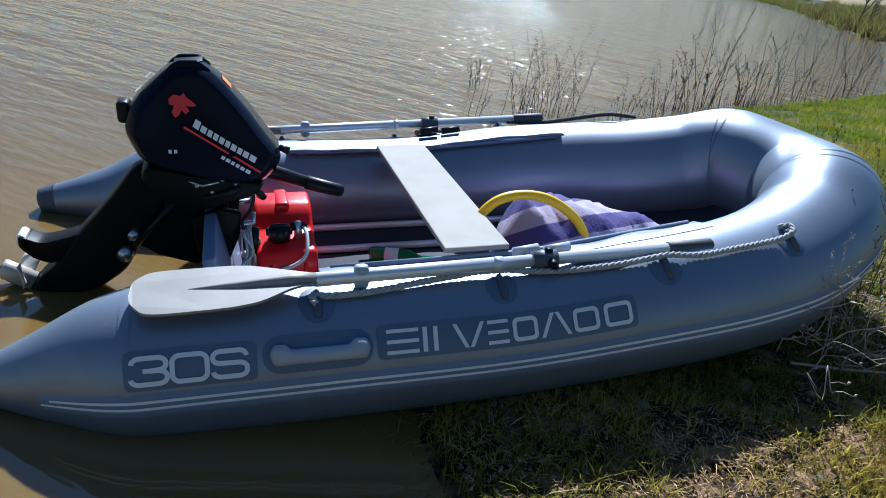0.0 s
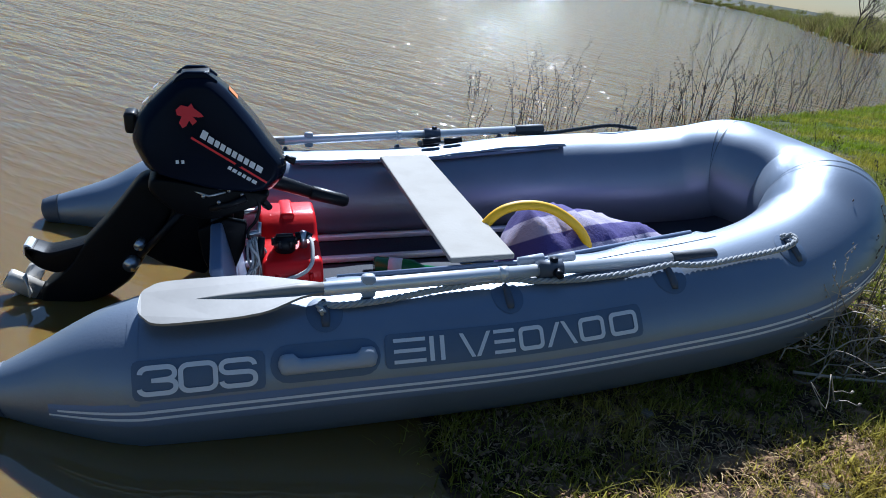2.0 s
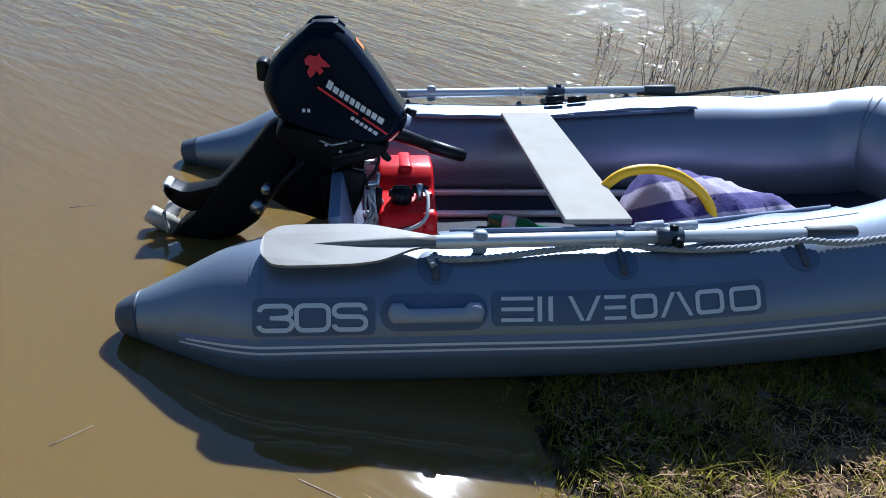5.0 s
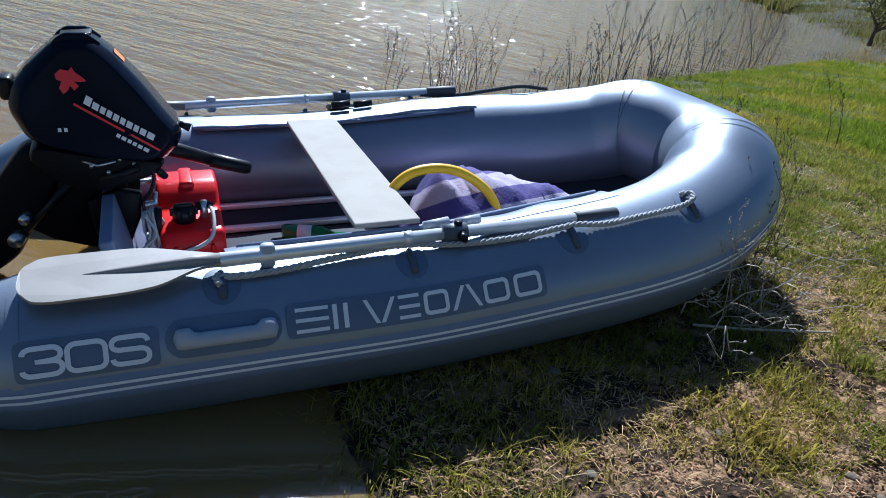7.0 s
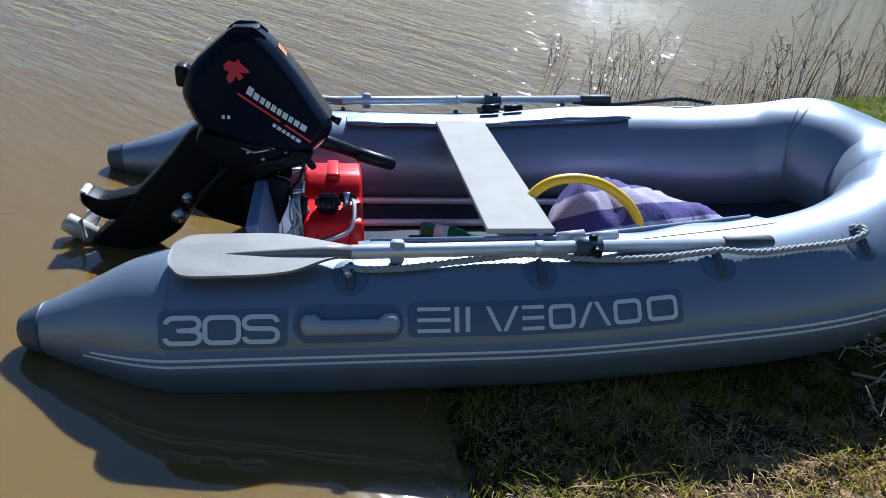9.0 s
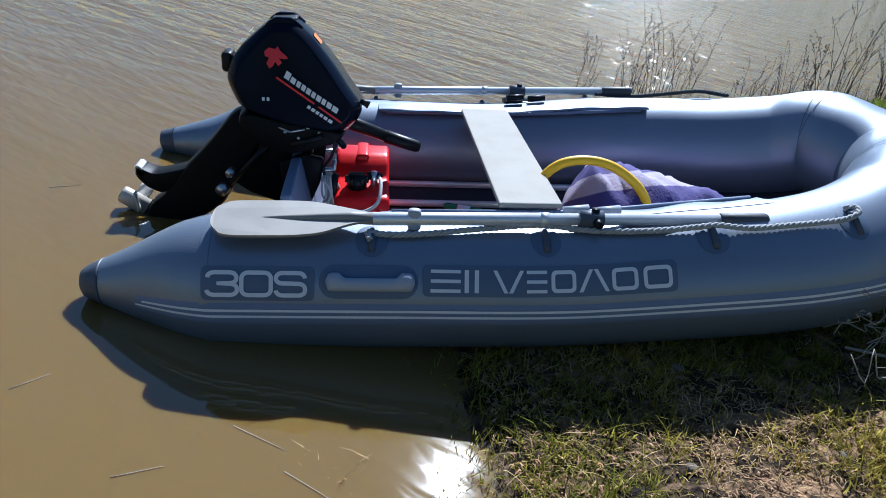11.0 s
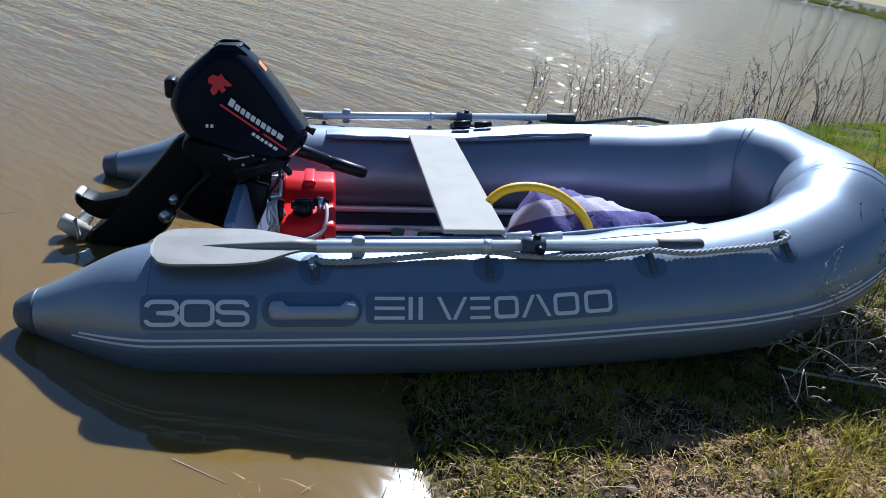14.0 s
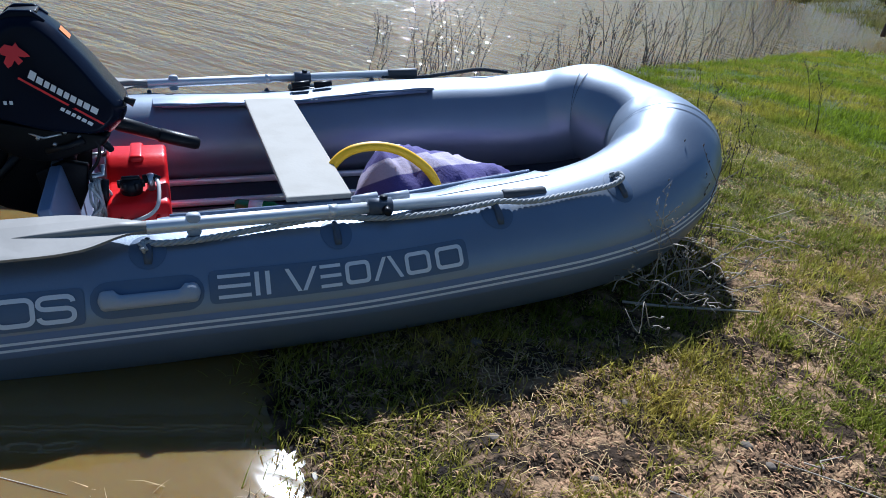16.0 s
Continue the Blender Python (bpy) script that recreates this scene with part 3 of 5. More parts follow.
# rubbing strake with two pale lines, along both sides and round the bow
STR0 = s_at_x(0.26)
band = tube_strip("rubbing_strake", STR0, TOTAL - STR0, -8.5, 10.5, PVC_MID, 0.0035, 200, 6, label="darker grey rubbing band")
tube_strip("pale_line", STR0 + 0.02, TOTAL - STR0 - 0.02, 3.6, 5.8, PRINT, 0.0055, 200, 1, band, label="pale grey line")
tube_strip("pale_line", STR0, TOTAL - STR0, -1.5, 0.7, PRINT, 0.0055, 200, 1, band, label="pale grey line")


def tube_badge(name, x0, x1, p0, p1, mat, corner=0.012, off=0.003, parent=None, label="", nseg=24):
    """A round-cornered patch on the outer near side."""
    s0, s1 = s_at_x(x0), s_at_x(x1)
    h = RAD * radians(p1 - p0)
    corner = min(corner, h / 2)
    rows = 9
    verts, faces = [], []
    for k in range(rows):
        u = 0.5 - 0.5 * math.cos(math.pi * k / (rows - 1))
        y = u * h
        e = min(y, h - y)
        inset = corner - math.sqrt(max(corner ** 2 - max(corner - e, 0) ** 2, 0))
        for i in range(nseg + 1):
            s = s0 + inset + (s1 - s0 - 2 * inset) * i / nseg
            verts.append(on_tube(s, p0 + (p1 - p0) * u, off))
    for k in range(rows - 1):
        for i in range(nseg):
            a = k * (nseg + 1) + i
            faces.append((a, a + 1, a + nseg + 2, a + nseg + 1))
    return obj(name, verts, faces, mat, parent or boat, label=label)


model_badge = tube_badge("badge", 0.439, 0.714, 13, 40, BADGE, label="dark round-cornered badge with a pale number")
brand_badge = tube_badge("badge", 0.985, 1.654, 17.5, 43, BADGE, label="dark round-cornered badge with pale blocks")
tube_badge("handle_patch", 0.725, 0.974, 15, 42, BADGE, 0.04, label="dark oval patch under the handle")


def stroke(name, pts, width, u0, scale_u, p0, p1, closed, parent):
    """A line of even width, wrapped on the tube; pts in a unit box."""
    h = RAD * radians(p1 - p0)
    q = [np.array((u0 + x * scale_u, y * h)) for x, y in pts]
    n = len(q)
    verts, faces = [], []
    for i in range(n):
        a = q[i - 1] if (i or closed) else q[i]
        b = q[(i + 1) % n] if (i < n - 1 or closed) else q[i]
        t1, t2 = q[i] - a, b - q[i]
        t1 = t1 / (np.linalg.norm(t1) + 1e-9)
        t2 = t2 / (np.linalg.norm(t2) + 1e-9)
        t = t1 + t2
        t = t / np.linalg.norm(t)
        m = np.array((-t[1], t[0]))
        for k in (-0.5, 0.5):
            c = q[i] + m * width * k
            verts.append(on_tube(c[0], p0 + (p1 - p0) * c[1] / h, 0.006))
    for i in range(n if closed else n - 1):
        j = (i + 1) % n
        faces.append((2 * i, 2 * j, 2 * j + 1, 2 * i + 1))
    return obj(name, verts, faces, PRINT, parent, False)


def bend(cx, cy, rx, ry, a0, a1, n=6):
    return [(cx + rx * math.cos(radians(a0 + (a1 - a0) * k / n)), cy + ry * math.sin(radians(a0 + (a1 - a0) * k / n))) for k in range(n + 1)]


W, X, Y = 0.0105, 0.08, 0.09
s3 = [(X, 0.72)] + bend(0.28, 0.73, 0.2, 0.18, 180, 90)[1:] + bend(0.74, 0.73, 0.2, 0.18, 90, 0) + bend(0.74, 0.68, 0.2, 0.16, 0, -90) + [(0.40, 0.52), (0.40, 0.50)] + bend(0.74, 0.33, 0.22, 0.17, 90, 0) + bend(0.74, 0.27, 0.22, 0.18, 0, -90) + bend(0.26, 0.27, 0.2, 0.18, -90, -180)
o3 = bend(0.74, 0.70, 0.2, 0.21, 90, 0) + bend(0.74, 0.30, 0.2, 0.21, 0, -90) + bend(0.26, 0.30, 0.2, 0.21, -90, -180) + bend(0.26, 0.70, 0.2, 0.21, 180, 90)
z3 = [(0.93, 0.72)] + bend(0.74, 0.73, 0.19, 0.18, 0, 90)[1:] + bend(0.26, 0.73, 0.2, 0.18, 90, 180) + bend(0.26, 0.69, 0.2, 0.16, 180, 270) + bend(0.74, 0.34, 0.2, 0.18, 90, 0) + bend(0.74, 0.27, 0.2, 0.18, 0, -90) + bend(0.26, 0.27, 0.2, 0.18, -90, -180)
for k, (g, closed) in enumerate(((s3, False), (o3, True), (z3, False))):
    stroke("number", g, W, s_at_x(0.449) + 0.0835 * k, 0.081, 15.7, 36.6, closed, model_badge)


def ring_block(x0, x1, p0, p1, parent):
    """A plain round-cornered ring wrapped on the tube."""
    s0, s1 = s_at_x(x0), s_at_x(x1)
    h = RAD * radians(p1 - p0)
    w = s1 - s0

    def loop(inset, r):
        out = []
        for cx, cy, a0 in ((w - r - inset, h - r - inset, 0), (r + inset, h - r - inset, 90), (r + inset, r + inset, 180), (w - r - inset, r + inset, 270)):
            for k in range(6):
                a = radians(a0 + 18 * k)
                out.append((cx + r * math.cos(a), cy + r * math.sin(a)))
        return out
    th = 0.0100
    o, i = loop(0, 0.014), loop(th, 0.006)
    verts = [on_tube(s0 + a, p0 + (p1 - p0) * b / h, 0.006) for a, b in o + i]
    n = len(o)
    faces = [(k, (k + 1) % n, n + (k + 1) % n, n + k) for k in range(n)]
    return obj("pale_block", verts, faces, PRINT, parent, False)


def bar_block(corners, p0, p1, parent):
    """A plain straight-edged bar wrapped on the tube; corners as (x, share of the height)."""
    verts = [on_tube(s_at_x(x), p0 + (p1 - p0) * v, 0.006) for x, v in corners]
    return obj("pale_block", verts, [tuple(range(len(verts)))], PRINT, parent, False)


def level_bars(x0, x1, parent):
    for v in (0.0, 0.425, 0.85):
        bar_block([(x0, v), (x1, v), (x1, v + 0.15), (x0, v + 0.15)], 21, 39, parent)


def slant_bars(x0, x1, lean, parent):
    """Two bars that lean towards each other, apart at their near ends."""
    w, m = 0.0105, (x0 + x1) / 2
    a0, a1 = x0 + (x1 - x0) * 0.36 * (lean > 0), x0 + (x1 - x0) * 0.36 * (lean < 0)
    bar_block([(a0, 0.0), (a0 + w, 0.0), (a1 + w, 1.0), (a1, 1.0)], 21, 39, parent)
    bar_block([(2 * m - a0 - w, 0.0), (2 * m - a0, 0.0), (2 * m - a1, 1.0), (2 * m - a1 - w, 1.0)], 21, 39, parent)


level_bars(1.005, 1.082, brand_badge)
bar_block([(1.092, 0.0), (1.103, 0.0), (1.103, 1.0), (1.092, 1.0)], 21, 39, brand_badge)
bar_block([(1.118, 0.0), (1.129, 0.0), (1.129, 1.0), (1.118, 1.0)], 21, 39, brand_badge)
slant_bars(1.166, 1.247, 1, brand_badge)
level_bars(1.254, 1.308, brand_badge)
ring_block(1.319, 1.386, 21, 39, brand_badge)
slant_bars(1.394, 1.476, -1, brand_badge)
ring_block(1.483, 1.552, 21, 39, brand_badge)
ring_block(1.566, 1.640, 21, 39, brand_badge)


def grab_handle(x0, x1, p0, p1):
    """Moulded carrying handle: a thick bar, standing taller at its two feet."""
    s0, s1 = s_at_x(x0), s_at_x(x1)
    verts, faces, n = [], [], 40
    for i in range(n + 1):
        u = i / n
        end = min(u, 1 - u)
        foot = 1 - min(max((end - 0.15) / 0.06, 0), 1)
        rnd = math.sqrt(max(0.0, 1 - (1 - min(end / 0.07, 1)) ** 2))
        mid = (p0 + p1) / 2
        lo = mid + (p0 - mid) * (0.25 + 0.75 * rnd)
        hi = mid + ((p0 + 0.72 * (p1 - p0) + foot * 0.28 * (p1 - p0)) - mid) * (0.25 + 0.75 * rnd)
        th = 0.012 + 0.014 * rnd
        s = s0 + (s1 - s0) * u
        for ph, o in ((lo, 0.002), (lo + 0.3, th * 0.7), (lo + (hi - lo) * 0.25, th), (lo + (hi - lo) * 0.75, th), (hi - 0.3, th * 0.7), (hi, 0.002)):
            verts.append(on_tube(s, ph, o))
    for i in range(n):
        for k in range(5):
            a = i * 6 + k
            faces.append((a, a + 6, a + 7, a + 1))
    faces.append(tuple(range(6)))
    faces.append(tuple(n * 6 + k for k in range(6)))
    return obj("grab_handle", verts, faces, HANDLE_GREY, boat, label="moulded light grey carrying handle")


grab_handle(0.742, 0.965, 21.5, 35.5)


def rope_patch(x, phi, far=False):
    """Oval patch with a moulded loop that holds the lifeline."""
    s = s_at_x(x, far)
    verts, faces = [on_tube(s, phi, 0.0045)], []
    n = 24
    for ring, off in ((0.55, 0.0045), (1.0, 0.001)):
        for k in range(n):
            a = 2 * math.pi * k / n
            verts.append(on_tube(s + 0.043 * ring * math.cos(a), phi + math.degrees(0.052 * ring * math.sin(a) / RAD), off))
    for k in range(n):
        j = (k + 1) % n
        faces.append((0, 1 + k, 1 + j))
        faces.append((1 + k, 1 + n + k, 1 + n + j, 1 + j))
    p = obj("patch", verts, faces, BADGE, boat, label="dark oval patch with a rope loop")
    loop = [on_tube(s + dx, phi + dp, o) for dx, dp, o in ((-0.001, -12, 0.000), (0, -8, 0.004), (0.001, -1, 0.007), (0.001, 5, 0.010), (0.001, 9, 0.008))]
    rod("loop", loop, [0.009, 0.011, 0.010, 0.008, 0.007], PVC_DARK, p, 10)


for x, phi in ((0.856, 65), (1.316, 67), (1.763, 61)):
    rope_patch(x, phi)
for x in (0.87, 1.32, 1.76):
    rope_patch(x, 62, True)
rope_patch(2.165, 60)

# flaps that hold the seat rail, hanging on the inner side of both tubes
for far in (True, False):
    a, b = s_at_x(0.88, far), s_at_x(1.985 if far else 2.012, far)
    s0, s1 = min(a, b), max(a, b)
    verts, faces = [], []
    n = 50
    for i in range(n + 1):
        s = s0 + (s1 - s0) * i / n
        for ph, off in ((98, 0.002), (104, 0.004), (114, (0.014 if far else 0.006) + 0.003 * math.sin(i * 0.7)), (122, (0.026 if far else 0.012) + 0.004 * math.sin(i * 0.5)), (122, (0.021 if far else 0.008) + 0.004 * math.sin(i * 0.5)), (112, 0.001)):
            verts.append(on_tube(s, ph, off))
    for i in range(n):
        for k in range(5):
            q = i * 6 + k
            faces.append((q, q + 6, q + 7, q + 1))
    obj("seat_rail_flap", verts, faces, PVC, boat, label="grey fabric flap along the inner tube")
    rod("seat_rail", [on_tube(s0 + 0.03, 120, 0.012), on_tube((s0 + s1) / 2, 120, 0.012), on_tube(s1 - 0.03, 120, 0.012)], 0.007, PVC_MID, boat)

# seams round the bow tube
def s_near(x, y):
    return float(length[np.argmin(np.hypot(line[:, 0] - x, line[:, 1] - y))])


for x, y in ((2.606, -0.263), (2.606, 0.263)):
    for d in (-0.010, 0.010):
        s = s_near(x, y) + d
        tube_strip("seam", s - 0.0016, s + 0.0016, -60, 200, PVC_DARK, 0.0012, 2, 60, label="fine glued seam line")
for y in (-HALF, HALF):
    s = s_near(0.44, y)
    tube_strip("seam", s - 0.011, s + 0.011, -60, 200, PVC, 0.0012, 4, 40, label="glued seam band")

# floor and transom
zf = 0.235
def between(drop, x0, dip=0.0):
    """A sheet spanned between the two tubes, from x0 to the bow."""
    half = len(line) // 2
    verts, faces, rows = [], [], 0
    for i in range(half):
        p = line[i]
        if p[0] < x0 or i % 3:
            continue
        for u in np.linspace(-1, 1, 9):
            verts.append((p[0], -p[1] * u * 0.97, p[2] - drop - dip * (1 - abs(u))))
        rows += 1
    for i in range(rows - 1):
        for k in range(8):
            a = i * 9 + k
            faces.append((a, a + 9, a + 10, a + 1))
    return verts, faces


v, f = between(0.140, 0.60)
obj("floor", v, f, FLOOR, boat, label="dark grey fabric floor")
for y in (0.30, 0.10, -0.10, -0.30):
    part("floorboard", box_bm((1.25, 0.17, 0.014), (1.32, y, zf + 0.011), 0.004), FLOOR, boat)
for y in (0.395, 0.20):
    part("stringer", box_bm((1.30, 0.022, 0.024), (1.34, y, zf + 0.030), 0.006), ALU, boat, "bare aluminium floor profile")
# bottom skin between the tubes, with the keel
v, f = between(0.178, 0.45, 0.045)
obj("bottom", v, f, PVC_DARK, boat)
tr = box_bm((0.034, 0.84, 0.36), (0, 0, 0), 0.006, 2, pose(0, 0, 0, 0, -12, 0))
bmesh.ops.translate(tr, vec=(0.650, 0, 0.372), verts=tr.verts)
transom = part("transom", tr, PVC_MID, boat, "grey painted transom board", smooth=False)


# ---- oars and rowlocks ----
def oarlock(x, y, z, side):
    lock = rod("rowlock", [(x - 0.032, y, z), (x + 0.032, y, z)], 0.0235, PVC_DARK, boat, 14, "dark grey plastic rowlock collar")
    v, f = rod_data([(x + 0.01, y + side * 0.000, z - 0.06), (x + 0.01, y, z + 0.03)], 0.011, 10)
    obj("pin", v, f, BLACK, lock)
    part("base", box_bm((0.12, 0.075, 0.022), (x, y - side * 0.03, z - 0.038), 0.008), BLACK, lock)
    for dx in (-0.055, 0.035):
        rod("clamp", [(x + dx, y - side * 0.075, z - 0.012), (x + dx + 0.07, y - side * 0.075, z - 0.004)], 0.013, HANDLE_GREY if side < 0 else BLACK, lock, 10)
    rod("knob", [(x + 0.012, y + side * 0.02, z), (x + 0.012, y + side * 0.045, z)], [0.012, 0.010], BLACK, lock, 10)


def oar(a, grip_len, blade_out, label):
    """Oar along a to the grip end; blade given as an outline (along, across) from the shaft's root."""
    p, q = [np.array(k, float) for k in a]
    o = thing("oar", label, "oar", BOAT, group="oars of the boat")
    t = (q - p) / np.linalg.norm(q - p)
    g = q - t * grip_len
    m1 = p + (q - p) * 0.42
    sh = rod("shaft", [p, p + t * 0.002, m1, m1 + t * 0.001, g], [0.0165, 0.0175, 0.0175, 0.0160, 0.0160], ALU, o, 16, "aluminium shaft")
    rod("sleeve", [m1 - t * 0.012, m1 + t * 0.012], 0.0185, ALU, sh, 16)
    rod("grip", [g, g + t * 0.004, q - t * 0.006, q], [0.0165, 0.0195, 0.0195, 0.0165], GRIP, o, 16, "dark grey rubber grip")
    n = np.cross(t, (0, 0, 1.0))
    n /= np.linalg.norm(n)
    tilt = 0.16
    across = n * math.cos(tilt) - np.array((0, 0, 1.0)) * math.sin(tilt)
    up = np.cross(across, t)
    out = rounded_outline(blade_out, 5)
    bm = bmesh.new()
    top = [bm.verts.new(p + t * u + across * w + up * (0.006 - 0.5 * w * w)) for u, w in out]
    bot = [bm.verts.new(p + t * u + across * w + up * (-0.001 - 0.5 * w * w)) for u, w in out]
    bm.faces.new(top)
    bm.faces.new(bot[::-1])
    for k in range(len(out)):
        j = (k + 1) % len(out)
        bm.faces.new((top[j], top[k], bot[k], bot[j]))
    bl = part("blade", bm, BLADE, o, "flat grey plastic blade", smooth=False)
    spine = [p + t * u + up * h for u, h in ((0.01, 0.0), (-0.06, 0.004), (-0.18, 0.003), (-0.30, 0.0))]
    rod("rib", spine, [0.017, 0.016, 0.010, 0.003], BLADE, bl, 10)
    return o


near_blade = [(0.005, -0.018), (0.005, 0.018), (-0.05, 0.026), (-0.13, 0.068), (-0.20, 0.078), (-0.37, 0.078), (-0.405, 0.03), (-0.40, -0.045), (-0.36, -0.082), (-0.16, -0.080), (-0.06, -0.042)]
oar(((0.857, -0.621, 0.575), (1.936, -0.600, 0.585)), 0.138, near_blade, "aluminium oar with a grey blade resting on the tube")
oar(((0.865, 0.655, 0.572), (1.955, 0.665, 0.606)), 0.13, near_blade, "aluminium oar lying along the outer tube")
oarlock(1.437, -0.610, 0.582, -1)
oarlock(1.46, 0.660, 0.590, 1)
for x, y in ((0.965, -0.619), (0.96, 0.657)):
    part("oar_rest", box_bm((0.035, 0.03, 0.06), (x, y - math.copysign(0.004, y) * 0, 0.575), 0.010), HANDLE_GREY, boat, "grey rubber oar clip")

# ---- lifeline ----
def rope(name, pts, r, mat, label, n=700, twist=9.0):
    """Three strands twisted round a line."""
    path = catmull(pts, max(4, n // (len(pts) - 1)))
    strands = []
    for k in range(3):
        q = []
        L = 0.0
        for i, p in enumerate(path):
            if i:
                L += np.linalg.norm(path[i] - path[i - 1])
            t = path[min(i + 1, len(path) - 1)] - path[max(i - 1, 0)]
            t = t / (np.linalg.norm(t) + 1e-9)
            a = np.cross(t, (0, 0, 1.0))
            a /= np.linalg.norm(a) + 1e-9
            b = np.cross(a, t)
            w = L / r * 0.95 + 2.094 * k
            q.append(p + 0.55 * r * (math.cos(w) * a + math.sin(w) * b))
        strands.append(rod_data(q, 0.58 * r, 6))
    v, f = join(*strands)
    ob = tagged(obj(name, v, f, mat), label, "rope")
    ob.matrix_world = BOAT
    return ob


def T(x, phi, off, far=False):
    return on_tube(s_at_x(x, far), phi, off)


ROPE_LINE = [(0.850, 61, 0.020), (0.846, 69, 0.014), (0.884, 68, 0.011), (0.956, 68.4, 0.011), (1.029, 71, 0.011), (1.105, 75, 0.011), (1.183, 78, 0.012), (1.264, 80, 0.016), (1.320, 78, 0.020), (1.353, 79, 0.014), (1.424, 74.7, 0.011), (1.503, 71, 0.011), (1.581, 69, 0.011), (1.658, 68, 0.011), (1.735, 68, 0.014), (1.780, 67, 0.018), (1.838, 64.5, 0.012), (1.893, 63, 0.011), (1.970, 63, 0.011), (2.058, 62, 0.011), (2.127, 61, 0.014), (2.165, 62, 0.024), (2.185, 68, 0.018), (2.160, 72, 0.010)]
rope("lifeline", [T(*p) for p in ROPE_LINE], 0.0078, ROPE, "pale grey twisted lifeline strung along the tube")
rope("lifeline", [T(1.80, 66, 0.02, True), T(1.95, 62, 0.012, True), T(2.08, 66, 0.02, True), T(2.20, 80, 0.03, True), T(2.28, 78, 0.02, True), T(2.33, 70, 0.012, True)], 0.0078, ROPE_DARK, "dark wet lifeline looped on the outer tube")

# ---- seat board ----
seat = thing("seat_board", "pale grey painted plywood seat board laid across the tubes", "seat", BOAT)
sb = box_bm((0.183, 0.93, 0.016), (0, 0, 0), 0.004, 2)
bmesh.ops.rotate(sb, cent=(0, 0, 0), matrix=Matrix.Rotation(radians(0.5), 3, "Z"), verts=sb.verts)
bmesh.ops.translate(sb, vec=(1.298, -0.016, 0.560), verts=sb.verts)
part("board", sb, BOARD, seat, smooth=False)
for y in (-0.44, 0.36):
    part("bracket", box_bm((0.10, 0.04, 0.02), (1.295, y, 0.546), 0.004), PVC_MID, seat, "grey plastic rail bracket")

# ---- outboard motor, tilted up on the transom ----
motor = thing("outboard_motor", "black outboard motor tilted up on the transom, glossy cowl", "outboard motor", BOAT)


def pillow(outline, half, centre_y, n=18, shrink=0.2, power=0.35, taper=None):
    """A full-bodied form: an (x, z) outline swelling across y with rounded flanks."""
    pts = np.array(rounded_outline(outline, 4) if half < 0.12 else rounded_outline(outline, 3))
    c = pts.mean(0)
    bm = bmesh.new()
    rings = []
    for i in range(n + 1):
        a = -math.pi / 2 + math.pi * i / n
        y = half * math.copysign(abs(math.sin(a)) ** 0.8, math.sin(a))
        k = 1 - shrink * (1 - max(math.cos(a), 0) ** power)
        ring = []
        for x, z in pts:
            yy = y
            if taper:
                yy = y * taper(x, z)
            ring.append(bm.verts.new((c[0] + (x - c[0]) * k, centre_y + yy, c[1] + (z - c[1]) * k)))
        rings.append(ring)
    m = len(pts)
    for a, b in zip(rings[:-1], rings[1:]):
        for k in range(m):
            j = (k + 1) % m
            bm.faces.new((a[k], a[j], b[j], b[k]))
    bm.faces.new(rings[0][::-1])
    bm.faces.new(rings[-1])
    return bm


cowl_outline = [(0.540, 0.955), (0.560, 0.962), (0.612, 0.963), (0.632, 0.952), (0.672, 0.918), (0.738, 0.838), (0.782, 0.772), (0.822, 0.718), (0.818, 0.692), (0.806, 0.668), (0.772, 0.634), (0.740, 0.628), (0.620, 0.640), (0.470, 0.690), (0.438, 0.712), (0.412, 0.775), (0.410, 0.800), (0.425, 0.848), (0.462, 0.890), (0.520, 0.942)]
def shell(outline, half, centre_y, rings, taper):
    """Like pillow, but with the flank facets given as (share of the width, share of the outline)."""
    pts = np.array(rounded_outline(outline, 3))
    c = pts.mean(0)
    bm = bmesh.new()
    loops = []
    for u, k in rings:
        loops.append([bm.verts.new((c[0] + (x - c[0]) * k, centre_y + half * u * taper(x, z), c[1] + (z - c[1]) * k)) for x, z in pts])
    m = len(pts)
    for a, b in zip(loops[:-1], loops[1:]):
        for k in range(m):
            j = (k + 1) % m
            bm.faces.new((a[k], a[j], b[j], b[k]))
    bm.faces.new(loops[0][::-1])
    bm.faces.new(loops[-1])
    return bm


def cowl_taper(x, z):
    along = (z - 0.70) * 0.83 - (x - 0.75) * 0.20
    return 1.0 - 0.42 * min(max((along - 0.05) / 0.22, 0), 1) ** 1.5


cowl = part("cowl", shell(cowl_outline, 0.128, -0.02, [(-1.0, 0.80), (-0.995, 0.84), (-0.965, 0.865), (-0.60, 0.975), (-0.52, 0.992), (-0.40, 1.0), (0.40, 1.0), (0.52, 0.992), (0.60, 0.975), (0.965, 0.865), (0.995, 0.84), (1.0, 0.80)], cowl_taper), COWL, motor, "glossy blue-black engine cowl")
for y in (-0.072, 0.018):
    part("top_ridge", slab_bm([(0.515, 0.930), (0.538, 0.958), (0.560, 0.972), (0.612, 0.972), (0.645, 0.945), (0.600, 0.925)], y, y + 0.022, 0.006), COWL, cowl)
part("air_intake", box_bm((0.075, 0.064, 0.010), (0.585, -0.016, 0.9610), 0.003, 2, pose(0, 0, 0, 0, -4, 0)), BLACK, cowl, "dark recessed air intake")
part("latch", box_bm((0.034, 0.07, 0.060), (0.408, -0.02, 0.828), 0.010), BLACK, cowl, "black rear latch")
